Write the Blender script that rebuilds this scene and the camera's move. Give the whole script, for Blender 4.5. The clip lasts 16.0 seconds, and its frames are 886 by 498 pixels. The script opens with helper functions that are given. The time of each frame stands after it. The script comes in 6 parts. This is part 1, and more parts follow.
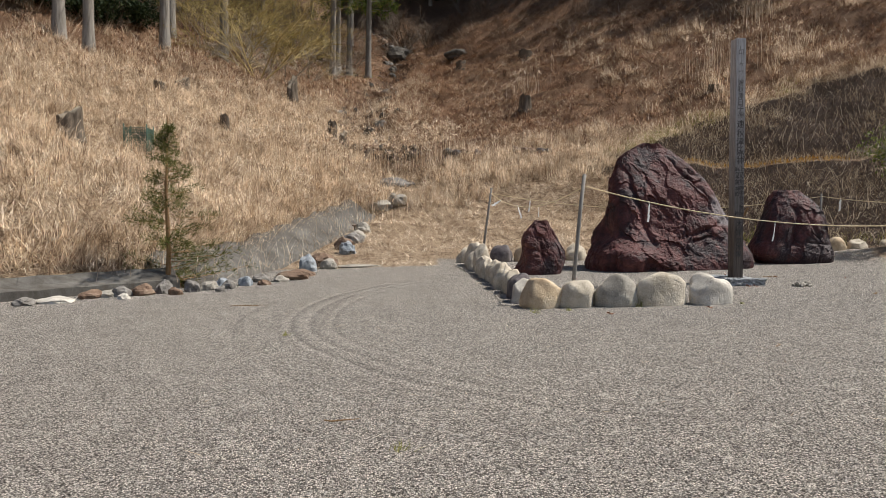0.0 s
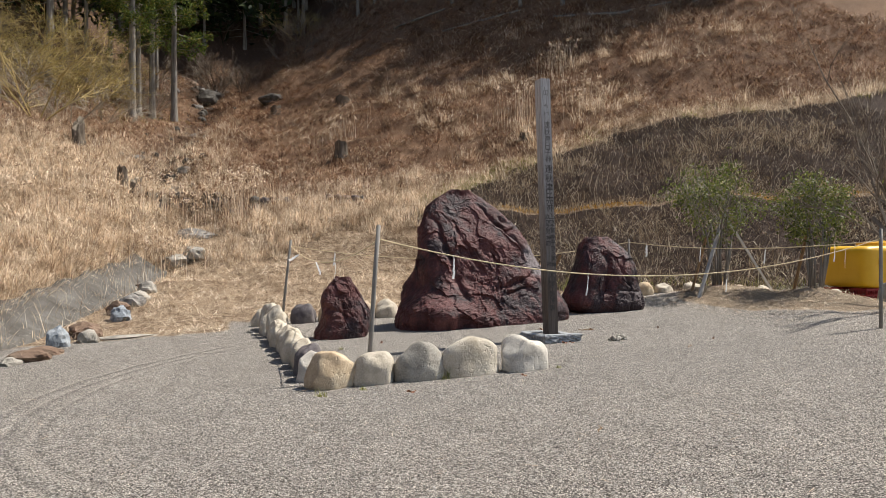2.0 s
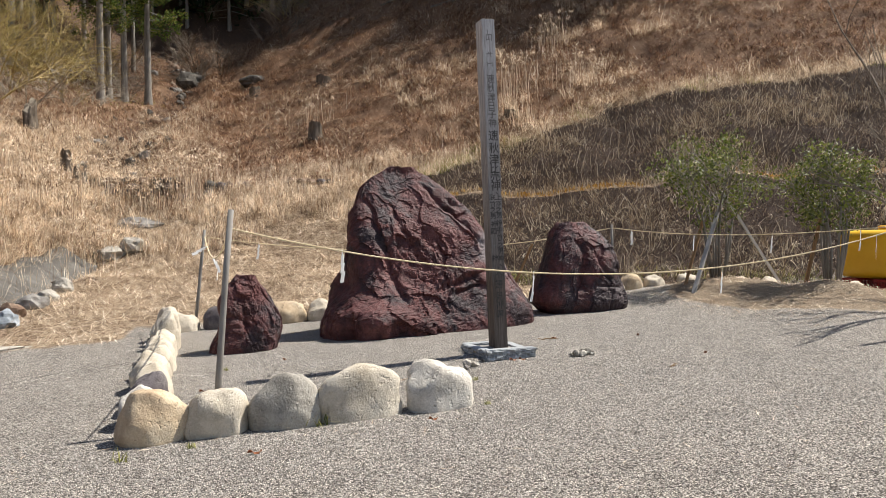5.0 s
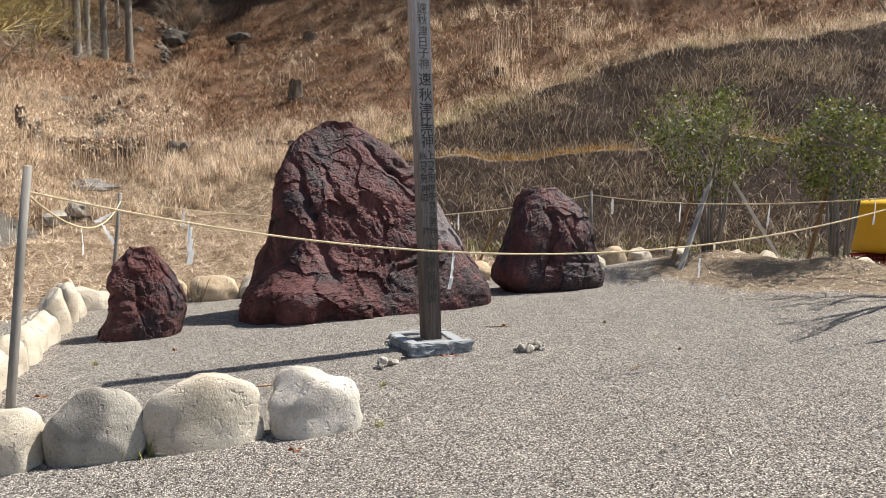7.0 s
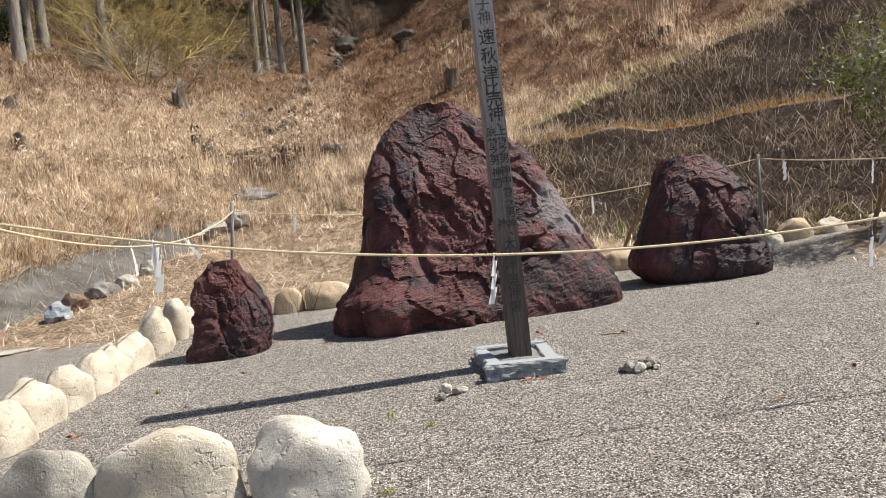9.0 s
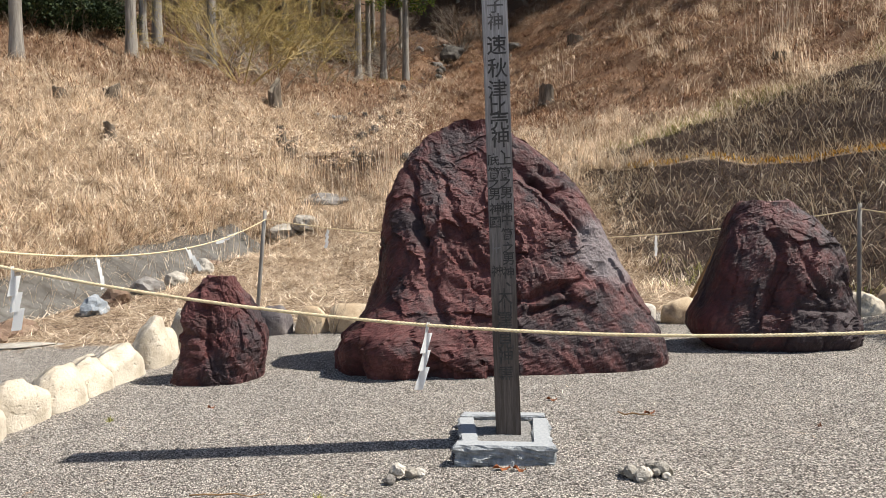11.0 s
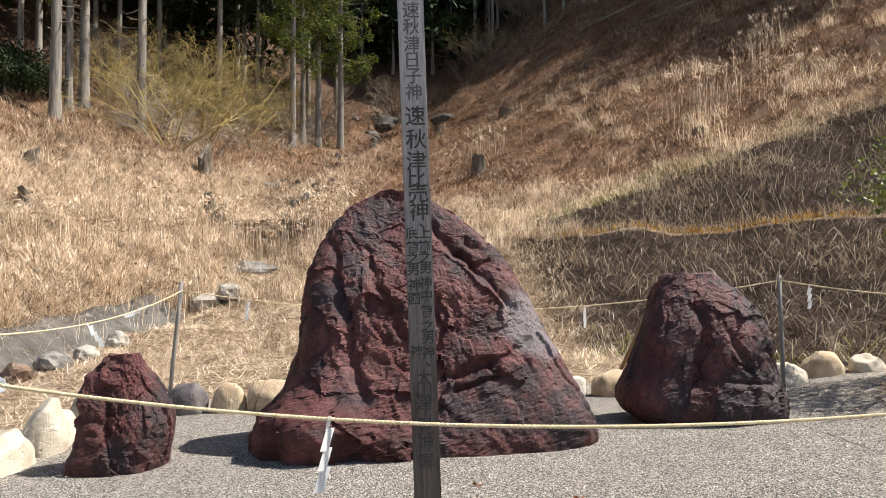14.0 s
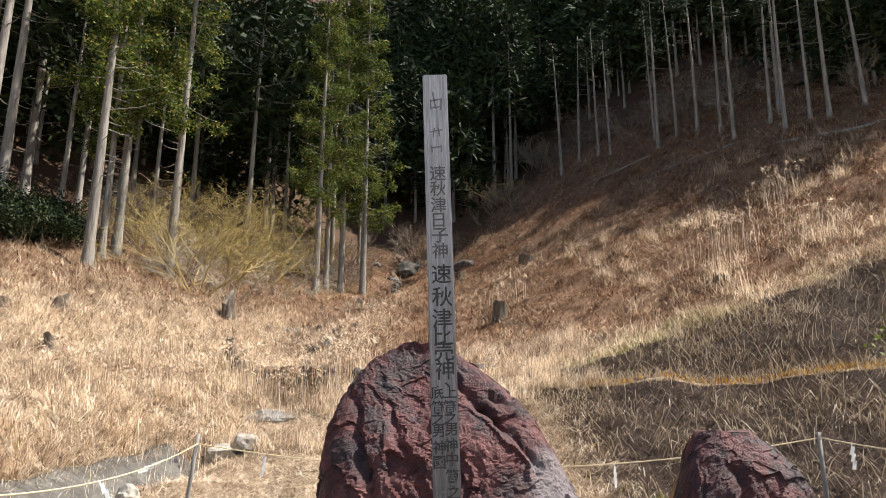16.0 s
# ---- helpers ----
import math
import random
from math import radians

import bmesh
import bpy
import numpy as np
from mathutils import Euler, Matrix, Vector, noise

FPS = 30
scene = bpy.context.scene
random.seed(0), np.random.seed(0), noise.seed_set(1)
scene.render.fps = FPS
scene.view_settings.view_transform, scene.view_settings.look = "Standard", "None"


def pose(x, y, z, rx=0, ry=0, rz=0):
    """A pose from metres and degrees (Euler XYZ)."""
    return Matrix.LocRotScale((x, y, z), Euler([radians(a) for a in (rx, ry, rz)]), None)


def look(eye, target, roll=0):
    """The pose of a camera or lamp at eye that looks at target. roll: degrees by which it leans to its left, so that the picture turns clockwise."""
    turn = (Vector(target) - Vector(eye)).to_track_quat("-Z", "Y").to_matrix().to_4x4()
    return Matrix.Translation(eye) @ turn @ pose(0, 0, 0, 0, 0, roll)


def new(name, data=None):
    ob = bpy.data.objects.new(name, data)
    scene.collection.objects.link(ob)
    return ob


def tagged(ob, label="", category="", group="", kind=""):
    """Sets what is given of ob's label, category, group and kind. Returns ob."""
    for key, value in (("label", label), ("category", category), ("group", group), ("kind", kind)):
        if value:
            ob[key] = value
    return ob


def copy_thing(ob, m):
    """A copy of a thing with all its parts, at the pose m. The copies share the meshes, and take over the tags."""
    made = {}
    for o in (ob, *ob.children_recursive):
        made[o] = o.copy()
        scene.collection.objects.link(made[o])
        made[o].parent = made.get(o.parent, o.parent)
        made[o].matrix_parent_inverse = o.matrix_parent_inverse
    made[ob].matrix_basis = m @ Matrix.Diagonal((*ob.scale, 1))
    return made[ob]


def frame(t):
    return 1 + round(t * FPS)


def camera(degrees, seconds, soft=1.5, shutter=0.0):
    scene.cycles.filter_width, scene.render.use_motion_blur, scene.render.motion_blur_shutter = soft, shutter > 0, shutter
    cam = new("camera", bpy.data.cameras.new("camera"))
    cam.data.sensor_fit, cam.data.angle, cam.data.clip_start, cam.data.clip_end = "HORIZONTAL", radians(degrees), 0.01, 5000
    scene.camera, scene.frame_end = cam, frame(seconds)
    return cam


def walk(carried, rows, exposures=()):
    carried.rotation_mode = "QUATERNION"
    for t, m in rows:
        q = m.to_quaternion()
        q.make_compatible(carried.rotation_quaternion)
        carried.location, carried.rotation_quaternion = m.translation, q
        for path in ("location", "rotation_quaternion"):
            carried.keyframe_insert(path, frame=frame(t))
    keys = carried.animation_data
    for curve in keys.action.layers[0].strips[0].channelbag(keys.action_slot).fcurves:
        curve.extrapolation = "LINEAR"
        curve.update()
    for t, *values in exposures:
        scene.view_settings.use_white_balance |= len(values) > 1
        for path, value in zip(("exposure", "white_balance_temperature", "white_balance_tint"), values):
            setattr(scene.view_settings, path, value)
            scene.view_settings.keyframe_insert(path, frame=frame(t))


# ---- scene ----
cam = camera(63.1, 16.0, soft=0.45)
PATH = [
    (0, (-5.743, -10.823, 1.09), (-5.54, -8.837, 0.976), 1.1),
    (0.5, (-5.579, -10.463, 1.162), (-5.287, -8.487, 1.06), -0.2),
    (1, (-5.419, -10.105, 1.195), (-4.906, -8.172, 1.144), -0.6),
    (1.5, (-5.171, -9.797, 1.219), (-4.571, -7.89, 1.215), -1.3),
    (2, (-4.947, -9.431, 1.219), (-4.287, -7.543, 1.238), -0.3),
    (2.5, (-4.659, -9.156, 1.226), (-3.986, -7.273, 1.221), -0.5),
    (3, (-4.382, -8.814, 1.246), (-3.763, -6.913, 1.19), -0.5),
    (3.5, (-4.077, -8.496, 1.28), (-3.418, -6.608, 1.281), -0.5),
    (4, (-3.812, -8.216, 1.264), (-3.137, -6.333, 1.27), -0.8),
    (4.2, (-3.708, -8.076, 1.255), (-3.046, -6.189, 1.261), -0.7),
    (6.3, (-2.459, -6.943, 1.325), (-1.844, -5.043, 1.221), -1.2),
    (6.5, (-2.344, -6.818, 1.319), (-1.77, -4.905, 1.204), -1.3),
    (7, (-2.022, -6.454, 1.3), (-1.389, -4.56, 1.186), -0.4),
    (7.5, (-1.701, -6.239, 1.285), (-1.174, -4.315, 1.141), -2.6),
    (8, (-1.41, -5.942, 1.273), (-0.935, -4.007, 1.094), -3.3),
    (8.5, (-1.103, -5.702, 1.297), (-0.832, -3.726, 1.156), -4.5),
    (9, (-0.831, -5.458, 1.291), (-0.715, -3.465, 1.161), -5.1),
    (9.5, (-0.571, -5.138, 1.338), (-0.414, -3.149, 1.213), -4.6),
    (10, (-0.333, -4.93, 1.396), (-0.299, -2.932, 1.314), -3.0),
    (10.2, (-0.251, -4.833, 1.411), (-0.27, -2.834, 1.345), -2.2),
    (12.3, (0.0, -4.367, 1.421), (-0.199, -2.381, 1.286), 0.0),
    (12.5, (0.001, -4.355, 1.42), (-0.174, -2.368, 1.283), 0.0),
    (13, (0.015, -4.344, 1.416), (-0.077, -2.351, 1.284), 0.3),
    (13.5, (0.03, -4.335, 1.427), (0.031, -2.339, 1.305), 0.2),
    (14, (0.04, -4.313, 1.473), (0.068, -2.316, 1.572), -0.4),
    (14.5, (0.027, -4.308, 1.495), (0.059, -2.322, 1.728), -0.4),
    (15, (0.008, -4.3, 1.507), (0.029, -2.328, 1.837), -0.2),
    (15.5, (-0.001, -4.298, 1.501), (-0.014, -2.335, 1.884), -0.3),
    (16, (0.006, -4.296, 1.555), (-0.02, -2.358, 2.048), 0.0),
]
walk(cam, [(t, look(eye, target, roll)) for t, eye, target, roll in PATH],
     exposures=[(0, 0.36), (0.7, 0.40), (1.5, 0.58), (3, 0.66), (4, 0.81), (7, 0.80), (8.5, 0.74), (10, 0.80), (13.5, 0.89), (14.2, 1.05), (15, 1.15), (16, 1.2)])

# ---- world, sun ----
SUN_DIR = Vector((2.65, 0.2, 3.89)).normalized()
world = bpy.data.worlds.new("sky")
scene.world = world
world.use_nodes = True
wn = world.node_tree
bg = wn.nodes["Background"]
sky = wn.nodes.new("ShaderNodeTexSky")
sky.sky_type = "NISHITA"
sky.sun_disc = False
sky.sun_elevation = math.asin(SUN_DIR.z)
sky.sun_rotation = math.atan2(SUN_DIR.x, SUN_DIR.y)
wn.links.new(sky.outputs[0], bg.inputs[0])
bg.inputs[1].default_value = 0.08
sun = new("sun", bpy.data.lights.new("sun", "SUN"))
sun.data.energy = 4.75
sun.data.angle = radians(0.6)
sun.data.color = (1.0, 0.965, 0.895)
sun.matrix_world = look(SUN_DIR * 50, (0, 0, 0))

# ---- materials ----
def mat(name, rough=0.85, spec=0.3):
    m = bpy.data.materials.new(name)
    m.use_nodes = True
    b = m.node_tree.nodes["Principled BSDF"]
    b.inputs["Roughness"].default_value = rough
    b.inputs["Specular IOR Level"].default_value = spec
    return m, m.node_tree, b


def node(nt, kind, **inputs):
    n = nt.nodes.new(kind)
    for k, v in inputs.items():
        n.inputs[k].default_value = v
    return n


def noise_of(nt, scale, detail=6.0, rough=0.6, coords="Object", stretch=None):
    tc = nt.nodes.new("ShaderNodeTexCoord")
    out = tc.outputs[coords]
    if stretch:
        mp = nt.nodes.new("ShaderNodeMapping")
        mp.inputs["Scale"].default_value = stretch
        nt.links.new(out, mp.inputs[0])
        out = mp.outputs[0]
    n = nt.nodes.new("ShaderNodeTexNoise")
    n.inputs["Scale"].default_value, n.inputs["Detail"].default_value, n.inputs["Roughness"].default_value = scale, detail, rough
    nt.links.new(out, n.inputs["Vector"])
    return n.outputs["Fac"]


def ramp(nt, fac, stops):
    r = nt.nodes.new("ShaderNodeValToRGB")
    els = r.color_ramp.elements
    while len(els) < len(stops):
        els.new(0.5)
    for e, (p, c) in zip(els, stops):
        e.position, e.color = p, (*c, 1)
    nt.links.new(fac, r.inputs[0])
    return r.outputs[0]


def mix(nt, fac, a, b, blend="MIX"):
    m = nt.nodes.new("ShaderNodeMix")
    m.data_type, m.blend_type = "RGBA", blend
    for sock, v in ((m.inputs[0], fac), (m.inputs[6], a), (m.inputs[7], b)):
        if isinstance(v, (int, float)):
            sock.default_value = v
        elif isinstance(v, tuple):
            sock.default_value = (*v, 1)
        else:
            nt.links.new(v, sock)
    return m.outputs[2]


def math_node(nt, op, a, b=0.0, clamp=False):
    m = nt.nodes.new("ShaderNodeMath")
    m.operation, m.use_clamp = op, clamp
    for sock, v in ((m.inputs[0], a), (m.inputs[1], b)):
        if isinstance(v, (int, float)):
            sock.default_value = v
        else:
            nt.links.new(v, sock)
    return m.outputs[0]


def bump(nt, bsdf, height, strength=0.5, dist=0.02, normal=None):
    b = nt.nodes.new("ShaderNodeBump")
    b.inputs["Strength"].default_value, b.inputs["Distance"].default_value = strength, dist
    nt.links.new(height, b.inputs["Height"])
    if normal:
        nt.links.new(normal, b.inputs["Normal"])
    nt.links.new(b.outputs[0], bsdf.inputs["Normal"])
    return b.outputs[0]


def simple(name, dark, light, scale=8.0, rough=0.85, spec=0.3, bump_d=0.01, bump_s=0.5, stretch=None, coords="Object", metal=0.0):
    m, nt, b = mat(name, rough, spec)
    b.inputs["Metallic"].default_value = metal
    f = noise_of(nt, scale, 8, 0.65, coords, stretch)
    nt.links.new(ramp(nt, f, [(0.3, dark), (0.7, light)]), b.inputs["Base Color"])
    g = noise_of(nt, scale * 6, 4, 0.6, coords, stretch)
    bump(nt, b, math_node(nt, "ADD", f, g), bump_s, bump_d)
    return m


def ground_material():
    m, nt, b = mat("ground_soil", 0.95, 0.15)
    def att(name):
        a = nt.nodes.new("ShaderNodeAttribute")
        a.attribute_name = name
        return a.outputs["Fac"]
    fine = noise_of(nt, 45, 6, 0.7)
    mid = noise_of(nt, 3.0, 6, 0.6)
    big = noise_of(nt, 0.4, 4, 0.5)
    tc = nt.nodes.new("ShaderNodeTexCoord")
    vo = nt.nodes.new("ShaderNodeTexVoronoi")
    vo.inputs["Scale"].default_value = 98
    nt.links.new(tc.outputs["Object"], vo.inputs["Vector"])
    sep = nt.nodes.new("ShaderNodeSeparateColor")
    nt.links.new(vo.outputs["Color"], sep.inputs[0])
    stone = ramp(nt, sep.outputs[0], [(0.0, (0.13, 0.117, 0.104)), (0.4, (0.41, 0.366, 0.325)), (0.78, (0.70, 0.635, 0.565)), (1.0, (0.93, 0.87, 0.79))])
    # shade between the stones, put into the gravel's colour
    gap = ramp(nt, vo.outputs["Distance"], [(0.34, (1, 1, 1)), (0.76, (0.15, 0.142, 0.134))])
    gravel = mix(nt, 1.0, stone, gap, "MULTIPLY")
    gravel = mix(nt, 0.55, gravel, ramp(nt, mid, [(0.3, (0.72, 0.70, 0.67)), (0.7, (1.15, 1.12, 1.06))]), "MULTIPLY")
    def strands(turn, scale):
        """Long thin fibres lying one way."""
        rot = nt.nodes.new("ShaderNodeMapping")
        rot.inputs["Rotation"].default_value = (0, 0, radians(turn))
        nt.links.new(nt.nodes.new("ShaderNodeTexCoord").outputs["Object"], rot.inputs[0])
        thin = nt.nodes.new("ShaderNodeMapping")
        thin.inputs["Scale"].default_value = (1.0, 0.07, 0.5)
        nt.links.new(rot.outputs[0], thin.inputs[0])
        n = nt.nodes.new("ShaderNodeTexNoise")
        n.inputs["Scale"].default_value, n.inputs["Detail"].default_value, n.inputs["Distortion"].default_value = scale, 3.0, 0.6
        nt.links.new(thin.outputs[0], n.inputs["Vector"])
        return n.outputs["Fac"]
    mat_of = math_node(nt, "MAXIMUM", math_node(nt, "MAXIMUM", strands(25, 55), strands(-50, 48)), strands(80, 60))
    straw = ramp(nt, mat_of, [(0.46, (0.06, 0.038, 0.024)), (0.56, (0.30, 0.21, 0.138)), (0.64, (0.56, 0.44, 0.31)), (0.74, (0.80, 0.68, 0.52))])
    straw = mix(nt, 0.7, straw, ramp(nt, mid, [(0.34, (0.5, 0.43, 0.37)), (0.55, (1.0, 0.98, 0.95)), (0.7, (1.15, 1.13, 1.08))]), "MULTIPLY")
    litter = ramp(nt, fine, [(0.25, (0.07, 0.042, 0.027)), (0.55, (0.24, 0.148, 0.094)), (0.8, (0.45, 0.315, 0.21))])
    litter = mix(nt, 0.5, litter, ramp(nt, big, [(0.35, (0.6, 0.55, 0.5)), (0.65, (1.15, 1.1, 1.0))]), "MULTIPLY")
    net = ramp(nt, fine, [(0.3, (0.026, 0.018, 0.014)), (0.6, (0.085, 0.058, 0.043)), (0.85, (0.19, 0.14, 0.10))])
    dirt = ramp(nt, fine, [(0.3, (0.17, 0.125, 0.085)), (0.7, (0.42, 0.33, 0.235))])
    def edge(name, soft=0.35):
        a = math_node(nt, "ADD", att(name), math_node(nt, "MULTIPLY", math_node(nt, "SUBTRACT", mid, 0.5), 0.9))
        mr = nt.nodes.new("ShaderNodeMapRange")
        mr.inputs[1].default_value, mr.inputs[2].default_value = 0.5 - soft / 2, 0.5 + soft / 2
        nt.links.new(a, mr.inputs[0])
        return mr.outputs[0]
    col = mix(nt, edge("litter", 0.5), straw, litter)
    col = mix(nt, edge("net", 0.2), col, net)
    col = mix(nt, edge("dirt", 0.4), col, dirt)
    # litter brown, deepened so that the colour carries part of the trees' shade
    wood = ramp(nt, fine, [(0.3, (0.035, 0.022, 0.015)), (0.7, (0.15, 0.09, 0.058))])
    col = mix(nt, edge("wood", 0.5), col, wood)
    g = edge("gravel", 0.3)
    col = mix(nt, g, col, gravel)
    nt.links.new(col, b.inputs["Base Color"])
    h = math_node(nt, "ADD", math_node(nt, "MULTIPLY", vo.outputs["Distance"], -0.8), fine)
    n1 = bump(nt, b, h, 1.0, 0.022)
    # wheel tracks swung across the yard
    sp = nt.nodes.new("ShaderNodeSeparateXYZ")
    nt.links.new(tc.outputs["Object"], sp.inputs[0])
    dx, dy = math_node(nt, "ADD", sp.outputs[0], 1.9), math_node(nt, "ADD", sp.outputs[1], 2.2)
    rad = math_node(nt, "SQRT", math_node(nt, "ADD", math_node(nt, "MULTIPLY", dx, dx), math_node(nt, "MULTIPLY", dy, dy)))
    rad = math_node(nt, "ADD", rad, math_node(nt, "MULTIPLY", math_node(nt, "SUBTRACT", big, 0.5), 0.35))
    grooves = 0.0
    for r0, depth in ((4.72, 0.7), (4.5, 0.5), (4.25, 0.35), (5.35, 0.2)):
        q = math_node(nt, "DIVIDE", math_node(nt, "SUBTRACT", rad, r0), 0.05)
        q = math_node(nt, "MULTIPLY", math_node(nt, "POWER", 2.718, math_node(nt, "MULTIPLY", math_node(nt, "MULTIPLY", q, q), -1.0)), depth)
        grooves = math_node(nt, "ADD", grooves, q)
    side = math_node(nt, "MULTIPLY", math_node(nt, "SUBTRACT", -1.2, dx), 0.8, True)
    bump(nt, b, math_node(nt, "MULTIPLY", math_node(nt, "MULTIPLY", grooves, side), math_node(nt, "MULTIPLY", g, -1.0)), 0.9, 0.05, n1)
    return m


def rock_material(name="red_rock", dark=0.5, grey=None, base=((0.040, 0.0145, 0.0135), (0.100, 0.032, 0.029), (0.175, 0.072, 0.064)), lean=30):
    """Maroon chert with thin slanting layers, black crusts and fine cracks."""
    m, nt, b = mat(name, 0.6, 0.3)
    tc = nt.nodes.new("ShaderNodeTexCoord")
    turn = nt.nodes.new("ShaderNodeMapping")
    turn.inputs["Rotation"].default_value = (0, radians(lean), 0)
    nt.links.new(tc.outputs["Object"], turn.inputs[0])
    squeeze = nt.nodes.new("ShaderNodeMapping")
    squeeze.inputs["Scale"].default_value = (1.0, 1.0, 0.4)
    nt.links.new(turn.outputs[0], squeeze.inputs[0])

    def layered(scale, detail, rough, kind="FBM"):
        n = nt.nodes.new("ShaderNodeTexNoise")
        n.noise_type = kind
        n.inputs["Scale"].default_value, n.inputs["Detail"].default_value, n.inputs["Roughness"].default_value = scale, detail, rough
        n.inputs["Distortion"].default_value = 0.35
        nt.links.new(squeeze.outputs[0], n.inputs["Vector"])
        return n.outputs["Fac"]

    broad = noise_of(nt, 2.4, 9, 0.65)
    col = ramp(nt, broad, [(0.34, base[0]), (0.5, base[1]), (0.70, base[2])])
    crust = math_node(nt, "ADD", math_node(nt, "MULTIPLY", noise_of(nt, 1.05, 9, 0.72), 0.6), math_node(nt, "MULTIPLY", layered(3.2, 8, 0.7), 0.4))
    col = mix(nt, ramp(nt, crust, [(dark, (0, 0, 0)), (dark + 0.07, (0.9, 0.9, 0.9))]), col, (0.034, 0.024, 0.026))
    if grey:
        spot = nt.nodes.new("ShaderNodeVectorMath")
        spot.operation = "DISTANCE"
        spot.inputs[1].default_value = grey
        nt.links.new(tc.outputs["Object"], spot.inputs[0])
        near = math_node(nt, "ADD", spot.outputs["Value"], math_node(nt, "MULTIPLY", broad, 0.5))
        col = mix(nt, ramp(nt, near, [(0.52, (0.85, 0.85, 0.85)), (0.66, (0, 0, 0))]), col, (0.17, 0.145, 0.145))
    fine = noise_of(nt, 34, 8, 0.72)
    grain = layered(17, 8, 0.7)
    col = mix(nt, 0.5, col, ramp(nt, grain, [(0.36, (0.40, 0.37, 0.38)), (0.5, (0.95, 0.94, 0.94)), (0.66, (1.45, 1.40, 1.40))]), "MULTIPLY")
    col = mix(nt, 0.5, col, ramp(nt, fine, [(0.3, (0.5, 0.48, 0.48)), (0.72, (1.35, 1.32, 1.32))]), "MULTIPLY")
    nt.links.new(col, b.inputs["Base Color"])
    ridges = layered(9.0, 9, 0.62, "RIDGED_MULTIFRACTAL")
    n0 = bump(nt, b, ridges, 0.5, 0.013)
    n1 = bump(nt, b, grain, 0.7, 0.02, n0)
    bump(nt, b, fine, 0.8, 0.014, n1)
    return m


def field_stone_material(name, a, c, e):
    m, nt, b = mat(name, 0.8, 0.25)
    f = noise_of(nt, 3.5, 8, 0.65)
    col = ramp(nt, f, [(0.3, a), (0.5, c), (0.7, e)])
    fine = noise_of(nt, 60, 5, 0.7)
    col = mix(nt, 0.45, col, ramp(nt, fine, [(0.3, (0.6, 0.58, 0.55)), (0.7, (1.15, 1.15, 1.12))]), "MULTIPLY")
    st = noise_of(nt, 1.6, 6, 0.7)
    col = mix(nt, ramp(nt, st, [(0.6, (0, 0, 0)), (0.75, (0.45, 0.45, 0.45))]), col, (0.10, 0.09, 0.075))
    nt.links.new(col, b.inputs["Base Color"])
    n1 = bump(nt, b, noise_of(nt, 9, 8, 0.7), 0.6, 0.03)
    n2 = bump(nt, b, fine, 0.7, 0.008, n1)
    pits = ramp(nt, noise_of(nt, 24, 3, 0.5), [(0.30, (0, 0, 0)), (0.40, (1, 1, 1))])
    bump(nt, b, pits, 0.7, 0.012, n2)
    return m


GROUND = ground_material()
RED = rock_material("red_rock", 0.50, None, lean=20)
RED_GREY = rock_material("red_rock_with_grey_patch", 0.495, (0.98, -0.35, 1.1))
RED_BLACK = rock_material("red_black_rock", 0.445, None, lean=-25)
STONE_CREAM = field_stone_material("cream_stone", (0.38, 0.318, 0.235), (0.56, 0.485, 0.385), (0.66, 0.59, 0.485))
STONE_TAN = field_stone_material("tan_stone", (0.36, 0.25, 0.15), (0.55, 0.42, 0.28), (0.64, 0.54, 0.40))
STONE_GREY = field_stone_material("grey_stone", (0.20, 0.178, 0.148), (0.36, 0.325, 0.275), (0.49, 0.45, 0.385))
STONE_WHITE = field_stone_material("pale_stone", (0.40, 0.355, 0.30), (0.60, 0.545, 0.47), (0.72, 0.665, 0.585))
STONE_DARK = field_stone_material("dark_stone", (0.06, 0.05, 0.055), (0.14, 0.12, 0.12), (0.27, 0.24, 0.22))
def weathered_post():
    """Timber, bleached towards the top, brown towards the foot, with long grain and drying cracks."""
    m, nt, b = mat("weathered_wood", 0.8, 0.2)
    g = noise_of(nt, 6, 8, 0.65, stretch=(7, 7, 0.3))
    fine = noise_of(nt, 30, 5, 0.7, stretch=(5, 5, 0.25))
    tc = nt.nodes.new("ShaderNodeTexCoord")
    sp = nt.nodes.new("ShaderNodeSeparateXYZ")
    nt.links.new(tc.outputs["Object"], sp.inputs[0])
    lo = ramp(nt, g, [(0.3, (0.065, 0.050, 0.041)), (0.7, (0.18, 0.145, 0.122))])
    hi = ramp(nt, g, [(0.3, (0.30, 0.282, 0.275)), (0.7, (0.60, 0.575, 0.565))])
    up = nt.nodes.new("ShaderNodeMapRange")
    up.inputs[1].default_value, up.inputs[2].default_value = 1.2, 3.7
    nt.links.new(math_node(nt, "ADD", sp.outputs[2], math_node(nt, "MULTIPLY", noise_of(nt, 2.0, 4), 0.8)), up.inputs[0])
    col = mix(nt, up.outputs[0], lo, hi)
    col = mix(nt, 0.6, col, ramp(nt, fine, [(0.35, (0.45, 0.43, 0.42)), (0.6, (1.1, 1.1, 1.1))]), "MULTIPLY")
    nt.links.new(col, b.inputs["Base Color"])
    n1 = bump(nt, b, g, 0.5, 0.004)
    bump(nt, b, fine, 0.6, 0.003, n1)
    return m


